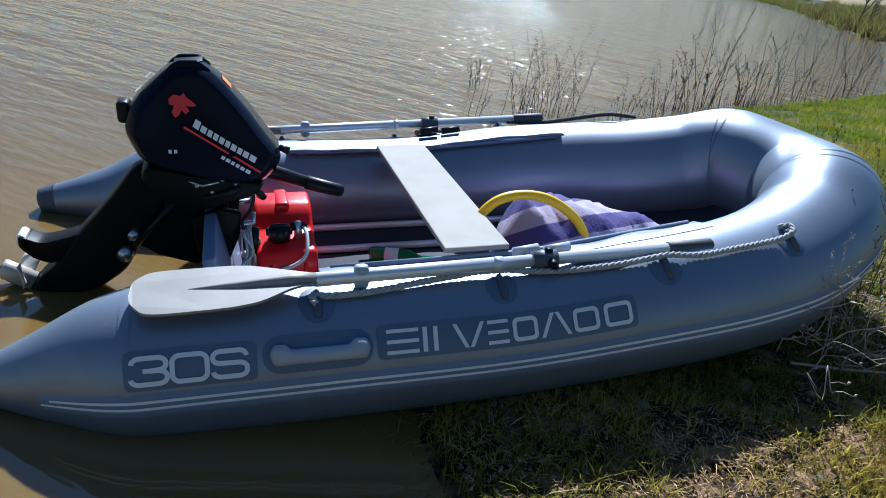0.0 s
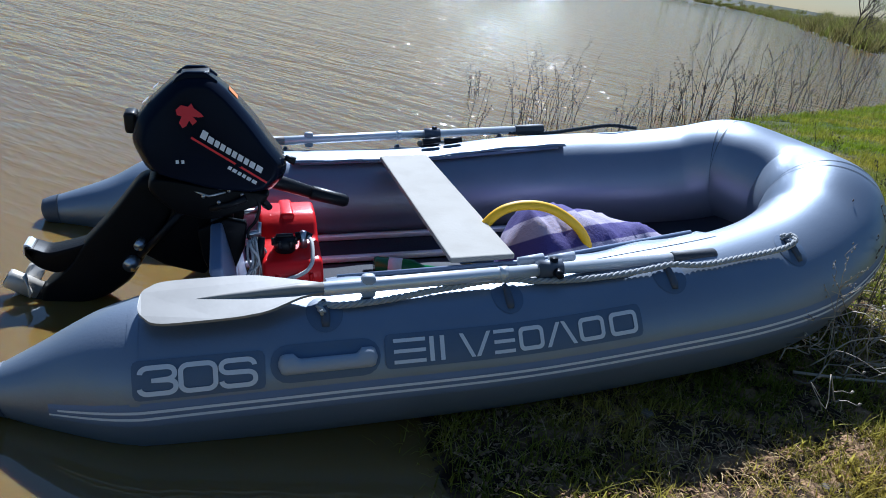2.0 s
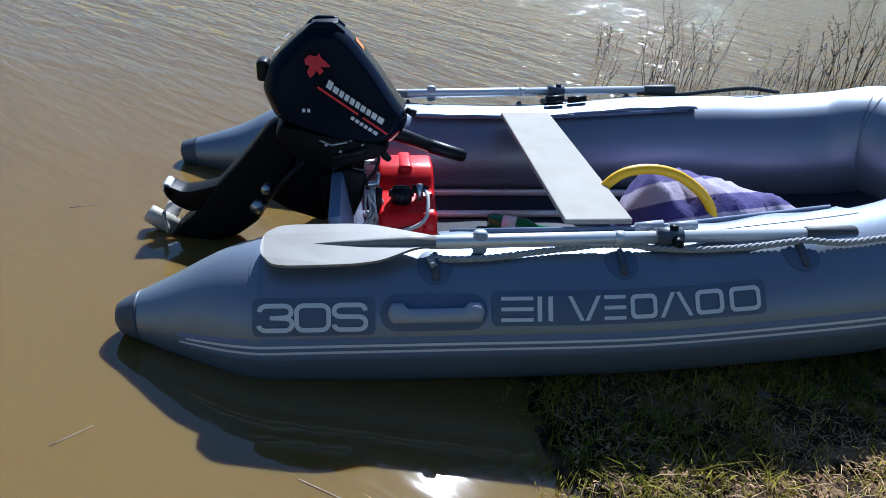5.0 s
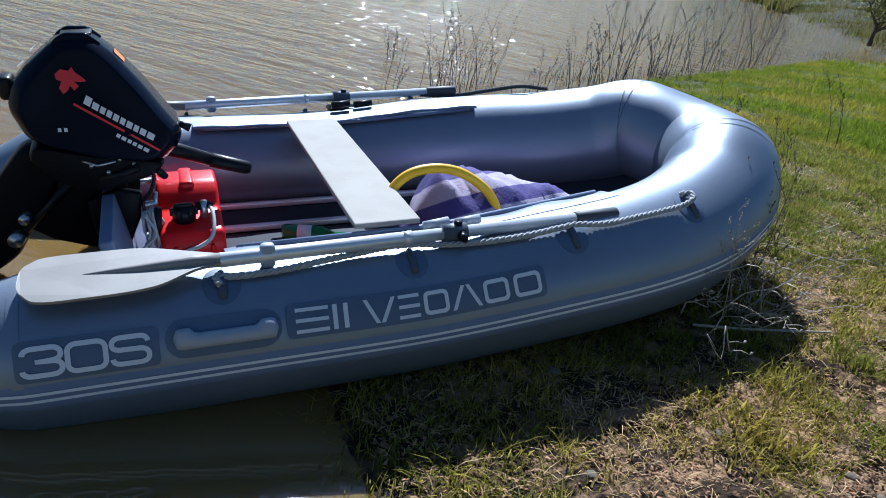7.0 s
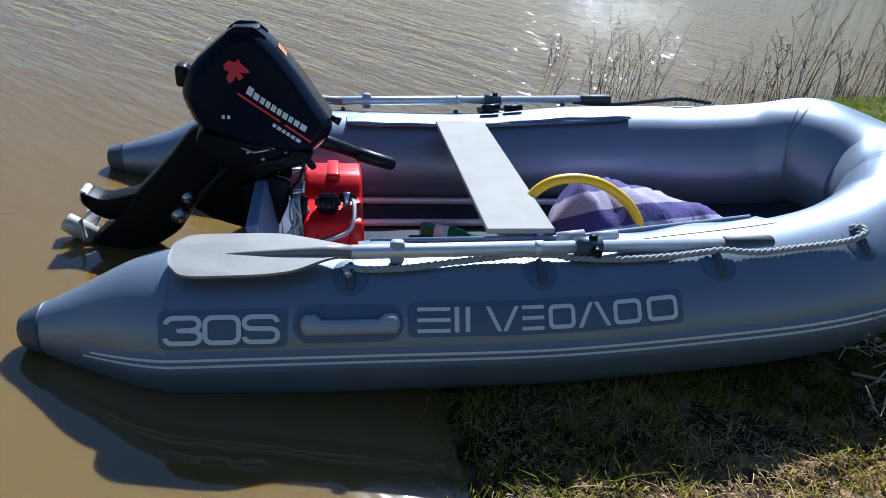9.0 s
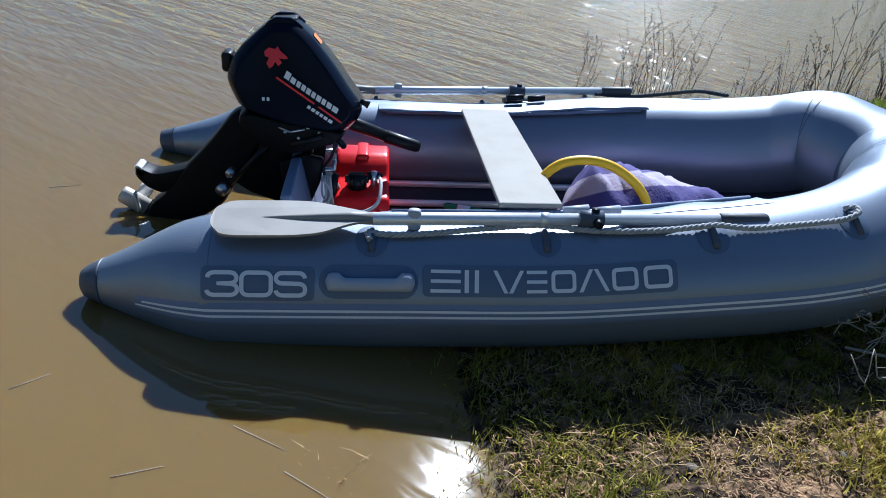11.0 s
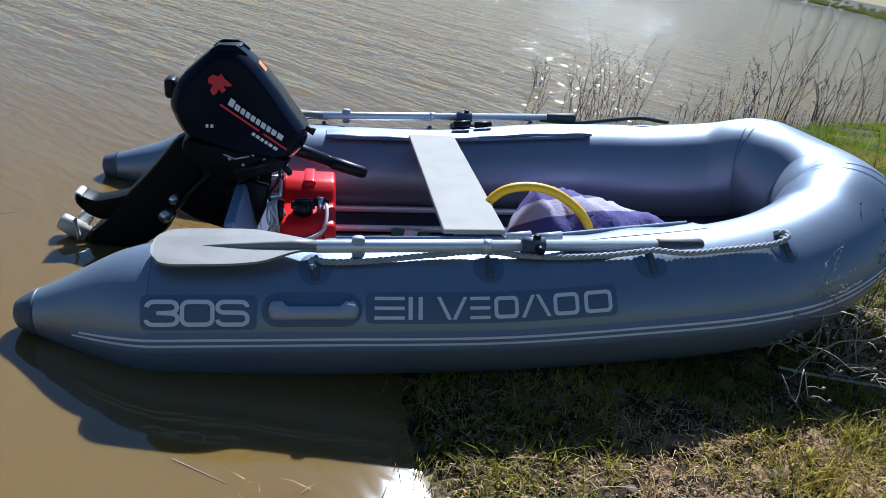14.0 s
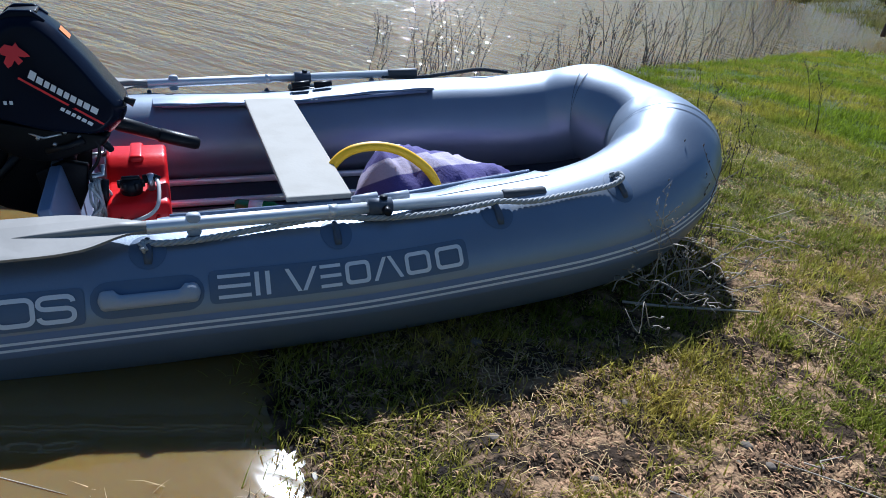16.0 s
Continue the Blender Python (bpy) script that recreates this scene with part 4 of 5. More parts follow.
part("lower_pan", pillow([(0.45, 0.700), (0.62, 0.660), (0.775, 0.640), (0.755, 0.605), (0.60, 0.560), (0.50, 0.590), (0.435, 0.660)], 0.112, -0.02, shrink=0.15), ENGINE_LEG, motor, "matt black lower engine pan")


def flank(outline, y, name, mat, parent, label=""):
    """A thin print on the near flank of the cowl."""
    verts = [(x, -0.02 - 0.1285 * cowl_taper(x, z) + y, z) for x, z in outline]
    return obj(name, verts, [tuple(range(len(verts)))], mat, parent, False, label)


YF = -0.0035
p0, p1 = np.array((0.578, 0.818)), np.array((0.752, 0.703))
t = (p1 - p0) / np.linalg.norm(p1 - p0)
n2 = np.array((-t[1], t[0]))
a, b = p0 - t * 0.006 - n2 * 0.010, p1 + t * 0.018 - n2 * 0.012
flank([a, b, b - n2 * 0.006, a - n2 * 0.006], YF, "red_stripe", REDPRINT, cowl, "slanting red stripe")
xs = 0.012
for k, w in enumerate((0.017, 0.016, 0.013, 0.013, 0.014, 0.013, 0.015, 0.013, 0.016, 0.019)):
    o = p0 + t * xs
    hgt = 0.022 if k == 0 else 0.017
    sl = t * 0.003
    flank([o, o + t * w, o + t * w + n2 * hgt - sl, o + n2 * hgt - sl], YF, "pale_block", WHITEPRINT, cowl)
    xs += w + 0.0042
xs = 0.115
for w in (0.010, 0.012, 0.010, 0.010, 0.012, 0.014):
    o = p0 + t * xs - n2 * 0.036
    flank([o, o + t * w, o + t * w + n2 * 0.010, o + n2 * 0.010], YF, "pale_block", PRINT, cowl)
    xs += w + 0.004
emblem = [(0.516, 0.885), (0.530, 0.897), (0.548, 0.893), (0.556, 0.902), (0.562, 0.890), (0.580, 0.876), (0.586, 0.868), (0.572, 0.866), (0.558, 0.868), (0.568, 0.856), (0.556, 0.846), (0.548, 0.858), (0.540, 0.844), (0.530, 0.838), (0.522, 0.852), (0.530, 0.868), (0.518, 0.872)]
flank([(x + 0.016, z - 0.003) for x, z in emblem], YF - 0.001, "emblem", REDPRINT, cowl, "red emblem")
for dx in (0.0, 0.014):
    flank([(0.522 + dx, 0.741), (0.530 + dx, 0.741), (0.530 + dx, 0.751), (0.522 + dx, 0.751)], YF, "pale_block", PRINT, cowl)
obj("orange_mark", [(0.672, -0.05, 0.9205), (0.694, -0.05, 0.8945), (0.694, 0.0, 0.8945), (0.672, 0.0, 0.9205)], [(0, 1, 2, 3)], ORANGEPRINT, cowl, False, "orange marking on the cowl front")
for z, y in ((0.893, -0.06), (0.915, 0.02)):
    obj("dial_mark", [(z - 0.449, y, z - 0.008), (z - 0.433, y, z + 0.006), (z - 0.433, y + 0.022, z + 0.006), (z - 0.449, y + 0.022, z - 0.008)], [(0, 1, 2, 3)], PRINT, cowl, False, "pale printed mark")

leg = part("leg", pillow([(0.428, 0.690), (0.540, 0.640), (0.462, 0.510), (0.390, 0.395), (0.362, 0.350), (0.290, 0.300), (0.194, 0.276), (0.098, 0.288), (0.120, 0.345), (0.162, 0.377), (0.205, 0.420), (0.236, 0.470), (0.331, 0.570)], 0.046, -0.01, shrink=0.2, power=0.6), ENGINE_LEG, motor, "satin black engine leg")
part("cavitation_plate", slab_bm(rounded_outline([(0.092, 0.474), (0.104, 0.474), (0.150, 0.452), (0.236, 0.472), (0.300, 0.500), (0.300, 0.455), (0.215, 0.405), (0.165, 0.388), (0.122, 0.408), (0.090, 0.445)], 3), -0.05, 0.03, 0.005), ENGINE_LEG, leg)
part("trim_tab", slab_bm([(0.084, 0.452), (0.090, 0.480), (0.101, 0.480), (0.118, 0.462), (0.108, 0.440)], -0.042, 0.022, 0.002), ALU, leg, "pale anode plate")
AXLE = pose(0.064, -0.01, 0.343, 0, 33.4, 0)


def on_axle(points):
    return [tuple(AXLE @ Vector([float(c) for c in p])) for p in points]


rod("gearcase", on_axle([(0.045, 0, 0), (0.085, 0, 0), (0.14, 0, 0.012), (0.20, 0, 0.03)]), [0.034, 0.042, 0.044, 0.030], ENGINE_LEG, leg, 16)
prop = rod("propeller", on_axle([(-0.048, 0, 0), (-0.040, 0, 0), (0.045, 0, 0)]), [0.026, 0.029, 0.030], PROP, motor, 18, "pale painted three-blade propeller")
rod("hub_bore", on_axle([(-0.0500, 0, 0), (-0.0470, 0, 0)]), 0.018, GRIP, prop, 14, "dark exhaust opening of the hub")
for k in range(3):
    a0 = 2 * math.pi * k / 3 + 0.55
    verts, faces = [], []
    for i in range(7):
        r = 0.026 + 0.058 * i / 6
        wd = 0.60 * math.sin(math.pi * (0.16 + 0.80 * i / 6)) ** 0.7 + 0.12
        for j in range(5):
            a = a0 + wd * (j / 4 - 0.5) * 1.5
            verts.append((0.012 + 0.040 * (j / 4 - 0.5) - 0.006 * i / 6, r * math.cos(a), r * math.sin(a)))
    for i in range(6):
        for j in range(4):
            q = i * 5 + j
            faces.append((q, q + 1, q + 6, q + 5))
    bl = obj("propeller_blade", on_axle(verts), faces, PROP, prop)
    so = bl.modifiers.new("thick", "SOLIDIFY")
    so.thickness = 0.004
# clamp bracket, swivel and tilt parts
br = part("clamp_bracket", slab_bm([(0.560, 0.530), (0.640, 0.560), (0.700, 0.545), (0.690, 0.470), (0.660, 0.400), (0.590, 0.380), (0.570, 0.440)], -0.115, -0.085, 0.006), ENGINE_LEG, motor, "black clamp bracket")
part("clamp_bracket", slab_bm([(0.560, 0.530), (0.640, 0.560), (0.700, 0.545), (0.690, 0.470), (0.660, 0.400), (0.590, 0.380), (0.570, 0.440)], 0.065, 0.095, 0.006), ENGINE_LEG, motor)
for y in (-0.10, 0.08):
    cs = rod("clamp_screw", [(0.665, y, 0.500), (0.735, y, 0.508)], 0.009, STEEL, motor, 10, "steel clamp screw")
    rod("screw_handle", [(0.732, y, 0.475), (0.735, y, 0.54)], 0.006, STEEL, cs, 8)
part("swivel", slab_bm([(0.500, 0.600), (0.640, 0.610), (0.665, 0.545), (0.620, 0.430), (0.570, 0.360), (0.455, 0.400), (0.400, 0.440), (0.480, 0.540)], -0.06, 0.05, 0.01), ENGINE_LEG, motor)
rod("tilt_strut", [(0.545, -0.075, 0.600), (0.47, -0.075, 0.520), (0.395, -0.07, 0.440)], [0.013, 0.010, 0.010], BLACK, motor, 10, "dark metal tilt strut")
rod("tilt_pin", [(0.365, -0.085, 0.415), (0.375, -0.04, 0.42)], 0.020, STEEL, motor, 12, "bright metal fitting")
rod("tilt_pin", [(0.395, -0.085, 0.475), (0.405, -0.04, 0.48)], 0.014, STEEL, motor, 12, "bright metal fitting")
part("linkage", slab_bm([(0.575, 0.615), (0.600, 0.640), (0.640, 0.625), (0.660, 0.600), (0.610, 0.590)], -0.125, -0.10, 0.005), BLACK, motor)
rod("shift_lever", [(0.60, -0.13, 0.60), (0.66, -0.14, 0.615), (0.70, -0.14, 0.632)], [0.010, 0.009, 0.012], BLACK, motor, 8)
rod("carry_grip", [(0.720, -0.09, 0.640), (0.765, -0.11, 0.590), (0.755, -0.05, 0.575), (0.74, 0.02, 0.580)], 0.010, BLACK, motor, 10, "black carrying grip")
tl = rod("tiller", [(0.745, 0.0, 0.650), (0.80, 0.01, 0.625), (0.90, 0.02, 0.585)], [0.026, 0.023, 0.019], BLACK, motor, 14, "black tiller arm")
rod("tiller_grip", [(0.895, 0.02, 0.587), (0.90, 0.02, 0.585), (1.005, 0.035, 0.548), (1.015, 0.036, 0.545)], [0.015, 0.0225, 0.0205, 0.016], BLACK, tl, 16, "ribbed rubber grip")
rod("start_knob", [(0.815, -0.09, 0.735), (0.842, -0.092, 0.722)], [0.008, 0.012], BLACK, motor, 10)

for k, (x, z) in enumerate(((0.655, 0.655), (0.690, 0.640), (0.715, 0.655), (0.585, 0.640), (0.625, 0.620))):
    rod("bolt", [(x, -0.137, z), (x, -0.120, z)], 0.0055, STEEL, motor, 8, "bare metal bolt head")
rod("throttle_link", [(0.560, -0.128, 0.655), (0.600, -0.134, 0.640), (0.645, -0.134, 0.650)], 0.0035, STEEL, motor, 6, "thin metal throttle link")
cable = catmull([(0.70, -0.12, 0.65), (0.735, -0.13, 0.61), (0.725, -0.13, 0.56), (0.70, -0.125, 0.52), (0.715, -0.13, 0.47)], 8)
rod("cable", cable, 0.005, BLACK, motor, 8, "black control cable")

# ---- fuel tank ----
tank = thing("fuel_tank", "red plastic portable fuel tank with a black cap", "fuel tank", BOAT)
def soft_box(size, centre, bevel):
    bm = box_bm(size, (0, 0, 0), bevel, 5)
    bmesh.ops.translate(bm, vec=centre, verts=bm.verts)
    return bm


tb = bmesh.new()
prof = [(-0.185, 0.24), (-0.185, 0.395), (-0.165, 0.435), (-0.045, 0.462), (-0.010, 0.500), (0.025, 0.520), (0.115, 0.522), (0.145, 0.495), (0.145, 0.24)]
face = tb.faces.new([tb.verts.new((0.735, y, z)) for y, z in prof])
r = bmesh.ops.extrude_face_region(tb, geom=[face])
bmesh.ops.translate(tb, vec=(0.178, 0, 0), verts=[q for q in r["geom"] if isinstance(q, bmesh.types.BMVert)])
bmesh.ops.bevel(tb, geom=tb.edges[:], offset=0.014, segments=4, affect="EDGES", profile=0.5)
body = part("body", tb, RED, tank, "moulded red plastic body")
part("top_ridge", soft_box((0.044, 0.135, 0.06), (0.824, 0.068, 0.495), 0.012), RED, body)
for x in (0.775, 0.875):
    part("rib", soft_box((0.012, 0.018, 0.15), (x, -0.186, 0.33), 0.005), RED, body)
cap = rod("cap", [(0.806, -0.095, 0.445), (0.806, -0.095, 0.470), (0.806, -0.095, 0.488)], [0.032, 0.034, 0.029], BLACK, tank, 18, "black screw cap")
for k in range(6):
    a = math.pi * k / 3
    part("cap_lug", box_bm((0.012, 0.010, 0.024), (0.806 + 0.033 * math.cos(a), -0.095 + 0.033 * math.sin(a), 0.474), 0.003), BLACK, cap)
part("cap_grip", box_bm((0.052, 0.014, 0.014), (0.806, -0.095, 0.491), 0.004), BLACK, cap)
rod("fuel_fitting", [(0.840, -0.085, 0.482), (0.870, -0.085, 0.486), (0.888, -0.09, 0.482)], [0.014, 0.013, 0.009], BLACK, tank, 12, "black fuel connector")
rod("gauge", [(0.862, -0.09, 0.445), (0.862, -0.09, 0.500)], [0.013, 0.010], STEEL, tank, 12)
hose = catmull([(0.878, -0.09, 0.484), (0.884, -0.13, 0.478), (0.880, -0.182, 0.446), (0.866, -0.196, 0.424), (0.842, -0.198, 0.408), (0.812, -0.198, 0.398), (0.782, -0.198, 0.386), (0.752, -0.196, 0.366)], 8)
rod("fuel_line", hose, 0.0060, WIRE, tank, 8, "pale fuel line")
rod("side_handle", [(0.742, -0.12, 0.40), (0.733, -0.125, 0.45), (0.738, -0.12, 0.50)], 0.011, BLACK, tank, 10, "black strap handle")

# tangled cords on the transom
rs = np.random.RandomState(5)
bundle = thing("cord_bundle", "tangled pale cord hanging on the transom", "cord", BOAT)
for k in range(16):
    x0 = 0.695 + 0.045 * rs.rand()
    y0 = -0.17 + 0.10 * rs.rand()
    pts = [(x0 - 0.01, y0, 0.500)]
    for j in range(1, 5):
        pts.append((x0 + rs.normal(0, 0.012), y0 - 0.008 * j + rs.normal(0, 0.012), 0.500 - 0.055 * j))
    rod("cord", catmull(pts, 6), 0.0040, WIRE, bundle, 6)

# ---- cargo: sack, hose, bottle, box ----
def striped():
    m = material("striped_sack_cloth", (0.40, 0.35, 0.47), 0.85, spread=0.12, scale=30, bump=0.25, bump_scale=120)
    nt = m.node_tree
    b = nt.nodes["Principled BSDF"]
    old = b.inputs["Base Color"].links[0].from_socket
    tc = nt.nodes.new("ShaderNodeTexCoord")
    mp = nt.nodes.new("ShaderNodeMapping")
    mp.inputs["Rotation"].default_value = (radians(35), radians(9), 0)
    nt.links.new(tc.outputs["Object"], mp.inputs[0])
    w = nt.nodes.new("ShaderNodeTexWave")
    w.bands_direction = "Z"
    w.inputs["Scale"].default_value, w.inputs["Distortion"].default_value, w.inputs["Detail"].default_value = 2.5, 0.5, 2
    nt.links.new(mp.outputs[0], w.inputs["Vector"])
    r = nt.nodes.new("ShaderNodeValToRGB")
    e = r.color_ramp.elements
    e[0].position, e[0].color = 0.42, (0.16, 0.14, 0.42, 1)
    e[1].position, e[1].color = 0.52, (1, 1, 1, 1)
    nt.links.new(w.outputs["Fac"], r.inputs[0])
    mx = nt.nodes.new("ShaderNodeMix")
    mx.data_type, mx.blend_type = "RGBA", "MULTIPLY"
    mx.inputs[0].default_value = 1.0
    nt.links.new(old, mx.inputs[6])
    nt.links.new(r.outputs[0], mx.inputs[7])
    nt.links.new(mx.outputs[2], b.inputs["Base Color"])
    return m


SACK = striped()


def sack(cx, cy, cz, lx, ly, lz, seed):
    """A lumpy cloth sack that tapers towards the bow."""
    verts, faces = [], []
    nu, nv = 56, 36
    for i in range(nu + 1):
        u = i / nu
        along = -0.5 + u
        fat = min(1, (u / 0.16)) ** 0.5 * max(0.0, (1 - max(0, (u - 0.3) / 0.72)) ** 0.58)
        for k in range(nv):
            a = 2 * math.pi * k / nv
            p = Vector((along * 9, math.cos(a) * 2, math.sin(a) * 2 + seed))
            d = 1 + 0.14 * noise.noise(p * 0.8) + 0.08 * (1 - abs(noise.noise(p * 1.6)) * 2) + 0.035 * (1 - abs(noise.noise(p * 4.5)) * 2)
            y = cy + ly * (0.35 + 0.65 * fat) * 0.5 * math.cos(a) * d * (fat ** 0.3 if fat > 0 else 0)
            z = cz + lz * fat * (math.sin(a) * d * (1.0 if math.sin(a) > 0 else 0.35))
            verts.append((cx + lx * along + 0.02 * math.sin(a * 2 + u * 5), y, max(z, cz - 0.05)))
    for i in range(nu):
        for k in range(nv):
            j = (k + 1) % nv
            faces.append((i * nv + k, i * nv + j, (i + 1) * nv + j, (i + 1) * nv + k))
    faces.append(tuple(range(nv)))
    faces.append(tuple(nu * nv + k for k in range(nv - 1, -1, -1)))
    return verts, faces


v, f = sack(1.858, -0.10, 0.31, 0.74, 0.42, 0.225, 3.0)
sack_ob = thing("sack", "purple and white striped cloth sack lying on the floor", "sack", BOAT)
obj("cloth", v, f, SACK, sack_ob)
rod("tied_end", catmull([(2.235, -0.10, 0.325), (2.262, -0.105, 0.335), (2.285, -0.11, 0.345), (2.31, -0.10, 0.330)], 5), [0.012] * 5 + [0.016] * 5 + [0.026] * 5 + [0.018], SACK, sack_ob, 10, "gathered end of the cloth")
hp = catmull([(1.34, -0.20, 0.262), (1.345, -0.22, 0.40), (1.375, -0.24, 0.53), (1.43, -0.25, 0.600), (1.515, -0.25, 0.618), (1.605, -0.25, 0.598), (1.69, -0.25, 0.540), (1.735, -0.25, 0.478), (1.755, -0.25, 0.40), (1.765, -0.24, 0.30), (1.77, -0.23, 0.258)], 10)
ob = tagged(rod("pump_hose", hp, 0.0150, YELLOW, None, 14), "thick yellow pump hose arching over the floor", "hose")
ob.matrix_world = BOAT
bottle = thing("bottle", "green glass bottle lying on the floor", "bottle", BOAT)
rod("glass", [(1.12, 0.10, 0.282), (1.13, 0.10, 0.282), (1.25, 0.057, 0.282), (1.28, 0.046, 0.282), (1.33, 0.03, 0.282)], [0.024, 0.029, 0.029, 0.013, 0.011], GREENGLASS, bottle, 16)
rod("label", [(1.17, 0.0857, 0.282), (1.215, 0.0695, 0.282)], 0.0296, PRINT, bottle, 16, "pale paper label")
# ---- weeds, sticks, stones ----
def weed(base, h, rng, mat, n=10, twigs=5, lean=0.25, r=0.0022, heads=True, base_r=0.1):
    """A clump of dead branching stalks with small seed heads."""
    data = []
    for _ in range(n):
        a = rng.uniform(0, 2 * math.pi)
        hh = h * rng.uniform(0.5, 1.15)
        l = lean * hh * rng.uniform(0.2, 1.4)
        bx, by = base[0] + rng.normal(0, base_r * h), base[1] + rng.normal(0, base_r * h)
        bz = max(float(ground_z(bx, by)), -0.08) - 0.01
        pts = [np.array((bx + math.cos(a) * l * u ** 1.5 + rng.normal(0, 0.012) * hh, by + math.sin(a) * l * u ** 1.5 + rng.normal(0, 0.012) * hh, bz + hh * u)) for u in (0, 0.3, 0.6, 0.85, 1.0)]
        data.append(rod_data(pts, [r * 1.2, r, r * 0.8, r * 0.6, r * 0.35], 4))
        for _k in range(rng.randint(1, twigs + 1)):
            u = rng.uniform(0.25, 0.9)
            i = min(3, int(u * 4))
            p = pts[i] + (pts[i + 1] - pts[i]) * rng.uniform(0, 1)
            b = rng.uniform(0, 2 * math.pi)
            L = hh * rng.uniform(0.10, 0.30)
            q = p + np.array((math.cos(b) * L * 0.6, math.sin(b) * L * 0.6, L * 0.8))
            data.append(rod_data([p, (p + q) / 2 + rng.normal(0, 0.008, 3), q], [r * 0.6, r * 0.5, r * 0.3], 3))
            if heads:
                for w in (0.55, 0.8, 1.0):
                    c = p + (q - p) * w + rng.normal(0, 0.004, 3)
                    data.append(rod_data([c - (0, 0, r * 2.2), c, c + (0, 0, r * 2.2)], [r * 0.5, r * 1.4, r * 0.4], 4))
        if heads:
            for w in (0.72, 0.8, 0.88, 0.95):
                c = pts[2] + (pts[4] - pts[2]) * w + rng.normal(0, 0.005, 3)
                data.append(rod_data([c - (0, 0, r * 2.4), c, c + (0, 0, r * 2.4)], [r * 0.5, r * 1.5, r * 0.4], 4))
    return join(*data)


rw = np.random.RandomState(21)
for bx, by, h, n in ((2.70, 2.75, 0.60, 12), (2.85, 2.95, 0.55, 12), (3.1, 3.1, 0.72, 13), (3.4, 3.3, 0.6, 11), (2.35, 2.7, 0.40, 6), (2.75, 3.9, 0.36, 9), (3.8, 3.1, 0.42, 9), (4.3, 3.4, 0.5, 10), (4.8, 3.8, 0.55, 12), (5.4, 4.2, 0.65, 12), (6.0, 4.5, 0.75, 14), (6.8, 5.0, 0.8, 14), (7.6, 5.4, 0.8, 12), (9.0, 6.2, 0.9, 12), (5.1, 3.9, 0.95, 4), (10.5, 7.2, 0.9, 12)):
    v, f = weed((bx, by), h, rw, STALK, max(3, int(n * 0.8)), 5, 0.3, 0.0020 if bx < 4.5 else 0.0034)
    tagged(obj("dead_reeds", v, f, STALK), "clump of dark dead reed stalks at the waterline", "reeds", group="reeds along the shore")
rw = np.random.RandomState(17)
for bx, by, h in ((2.40, -0.66, 0.34), (2.52, -0.60, 0.30)):
    v, f = weed((bx, by), h, rw, PALESTALK, 7, 6, 1.0, 0.0018, base_r=0.2)
    tagged(obj("dry_weed", v, f, PALESTALK), "dry branching weed leaning beside the bow", "weed", group="weeds beside the bow")
for bx, by, h, n in ((2.46, -0.60, 0.52, 3), (2.58, -0.52, 0.50, 3)):
    v, f = weed((bx, by), h, rw, WEED, n, 6, 0.22, 0.0022, base_r=0.08)
    tagged(obj("dry_weed", v, f, WEED), "brown weed with seed heads standing before the bow", "weed", group="weeds beside the bow")


def sprawl(base, n, reach, rng, mat, r=0.0021):
    """Long dry stems that arch outwards from one root, forked, with curled tips."""
    data = []
    bz = float(ground_z(base[0], base[1])) - 0.01
    for _ in range(n):
        a = rng.uniform(-2.5, -0.25)
        L = reach * rng.uniform(0.45, 1.1)
        lift = L * rng.uniform(0.3, 0.8)
        pts, root = [], np.array(base) + rng.normal(0, 0.06, 2)
        for u in np.linspace(0, 1, 7):
            x, y = root[0] + math.cos(a) * L * u, root[1] + math.sin(a) * L * 0.7 * u
            z = bz + lift * math.sin(u * 1.9) + 0.02
            pts.append(np.array((x, y, max(z, float(ground_z(x, y)) + 0.006))) + rng.normal(0, 0.016, 3) * (u > 0))
        pts = catmull(pts, 3)
        data.append(rod_data(pts, [r * (1.15 - 0.75 * k / (len(pts) - 1)) for k in range(len(pts))], 5))
        for _k in range(rng.randint(2, 5)):
            p = pts[rng.randint(5, len(pts) - 2)]
            b, l = a + rng.uniform(-1.1, 1.1), L * rng.uniform(0.12, 0.35)
            q = p + np.array((math.cos(b) * l, math.sin(b) * l, l * rng.uniform(-0.2, 0.6)))
            m = (p + q) / 2 + np.array((0, 0, 0.12 * l))
            data.append(rod_data([p, m, q], [r * 0.7, r * 0.55, r * 0.35], 4))
            data.append(rod_data([q, q + (0.004, 0, 0.006), q + (0.010, 0.002, 0.004)], [r * 1.1, r * 1.8, r * 0.8], 5))
    return join(*data)


for bx, by, n, reach in ((2.36, -0.64, 11, 0.36), (2.50, -0.58, 6, 0.34), (2.24, -0.70, 5, 0.30)):
    v, f = sprawl((bx, by), n, reach, rw, PALESTALK)
    tagged(obj("dry_weed", v, f, PALESTALK), "pale dry weed with long arching stems beside the bow", "weed", group="weeds beside the bow")
long_stick = [(2.20, -0.72), (2.33, -0.775), (2.47, -0.815), (2.61, -0.865)]
tagged(rod("stick", [(x, y, float(ground_z(x, y)) + 0.022) for x, y in long_stick], [0.0045, 0.0042, 0.0038, 0.003], PALESTALK, None, 7), "straight pale stick lying on the bank", "stick")
for bx, by, h in ((3.6, 0.4, 0.35), (4.2, 1.4, 0.4), (5.0, 1.2, 0.5)):
    v, f = weed((bx, by), h, rw, STALK, 3, 4, 0.3, 0.0025)
    tagged(obj("dry_weed", v, f, STALK), "thin dark weed standing in the grass", "weed")
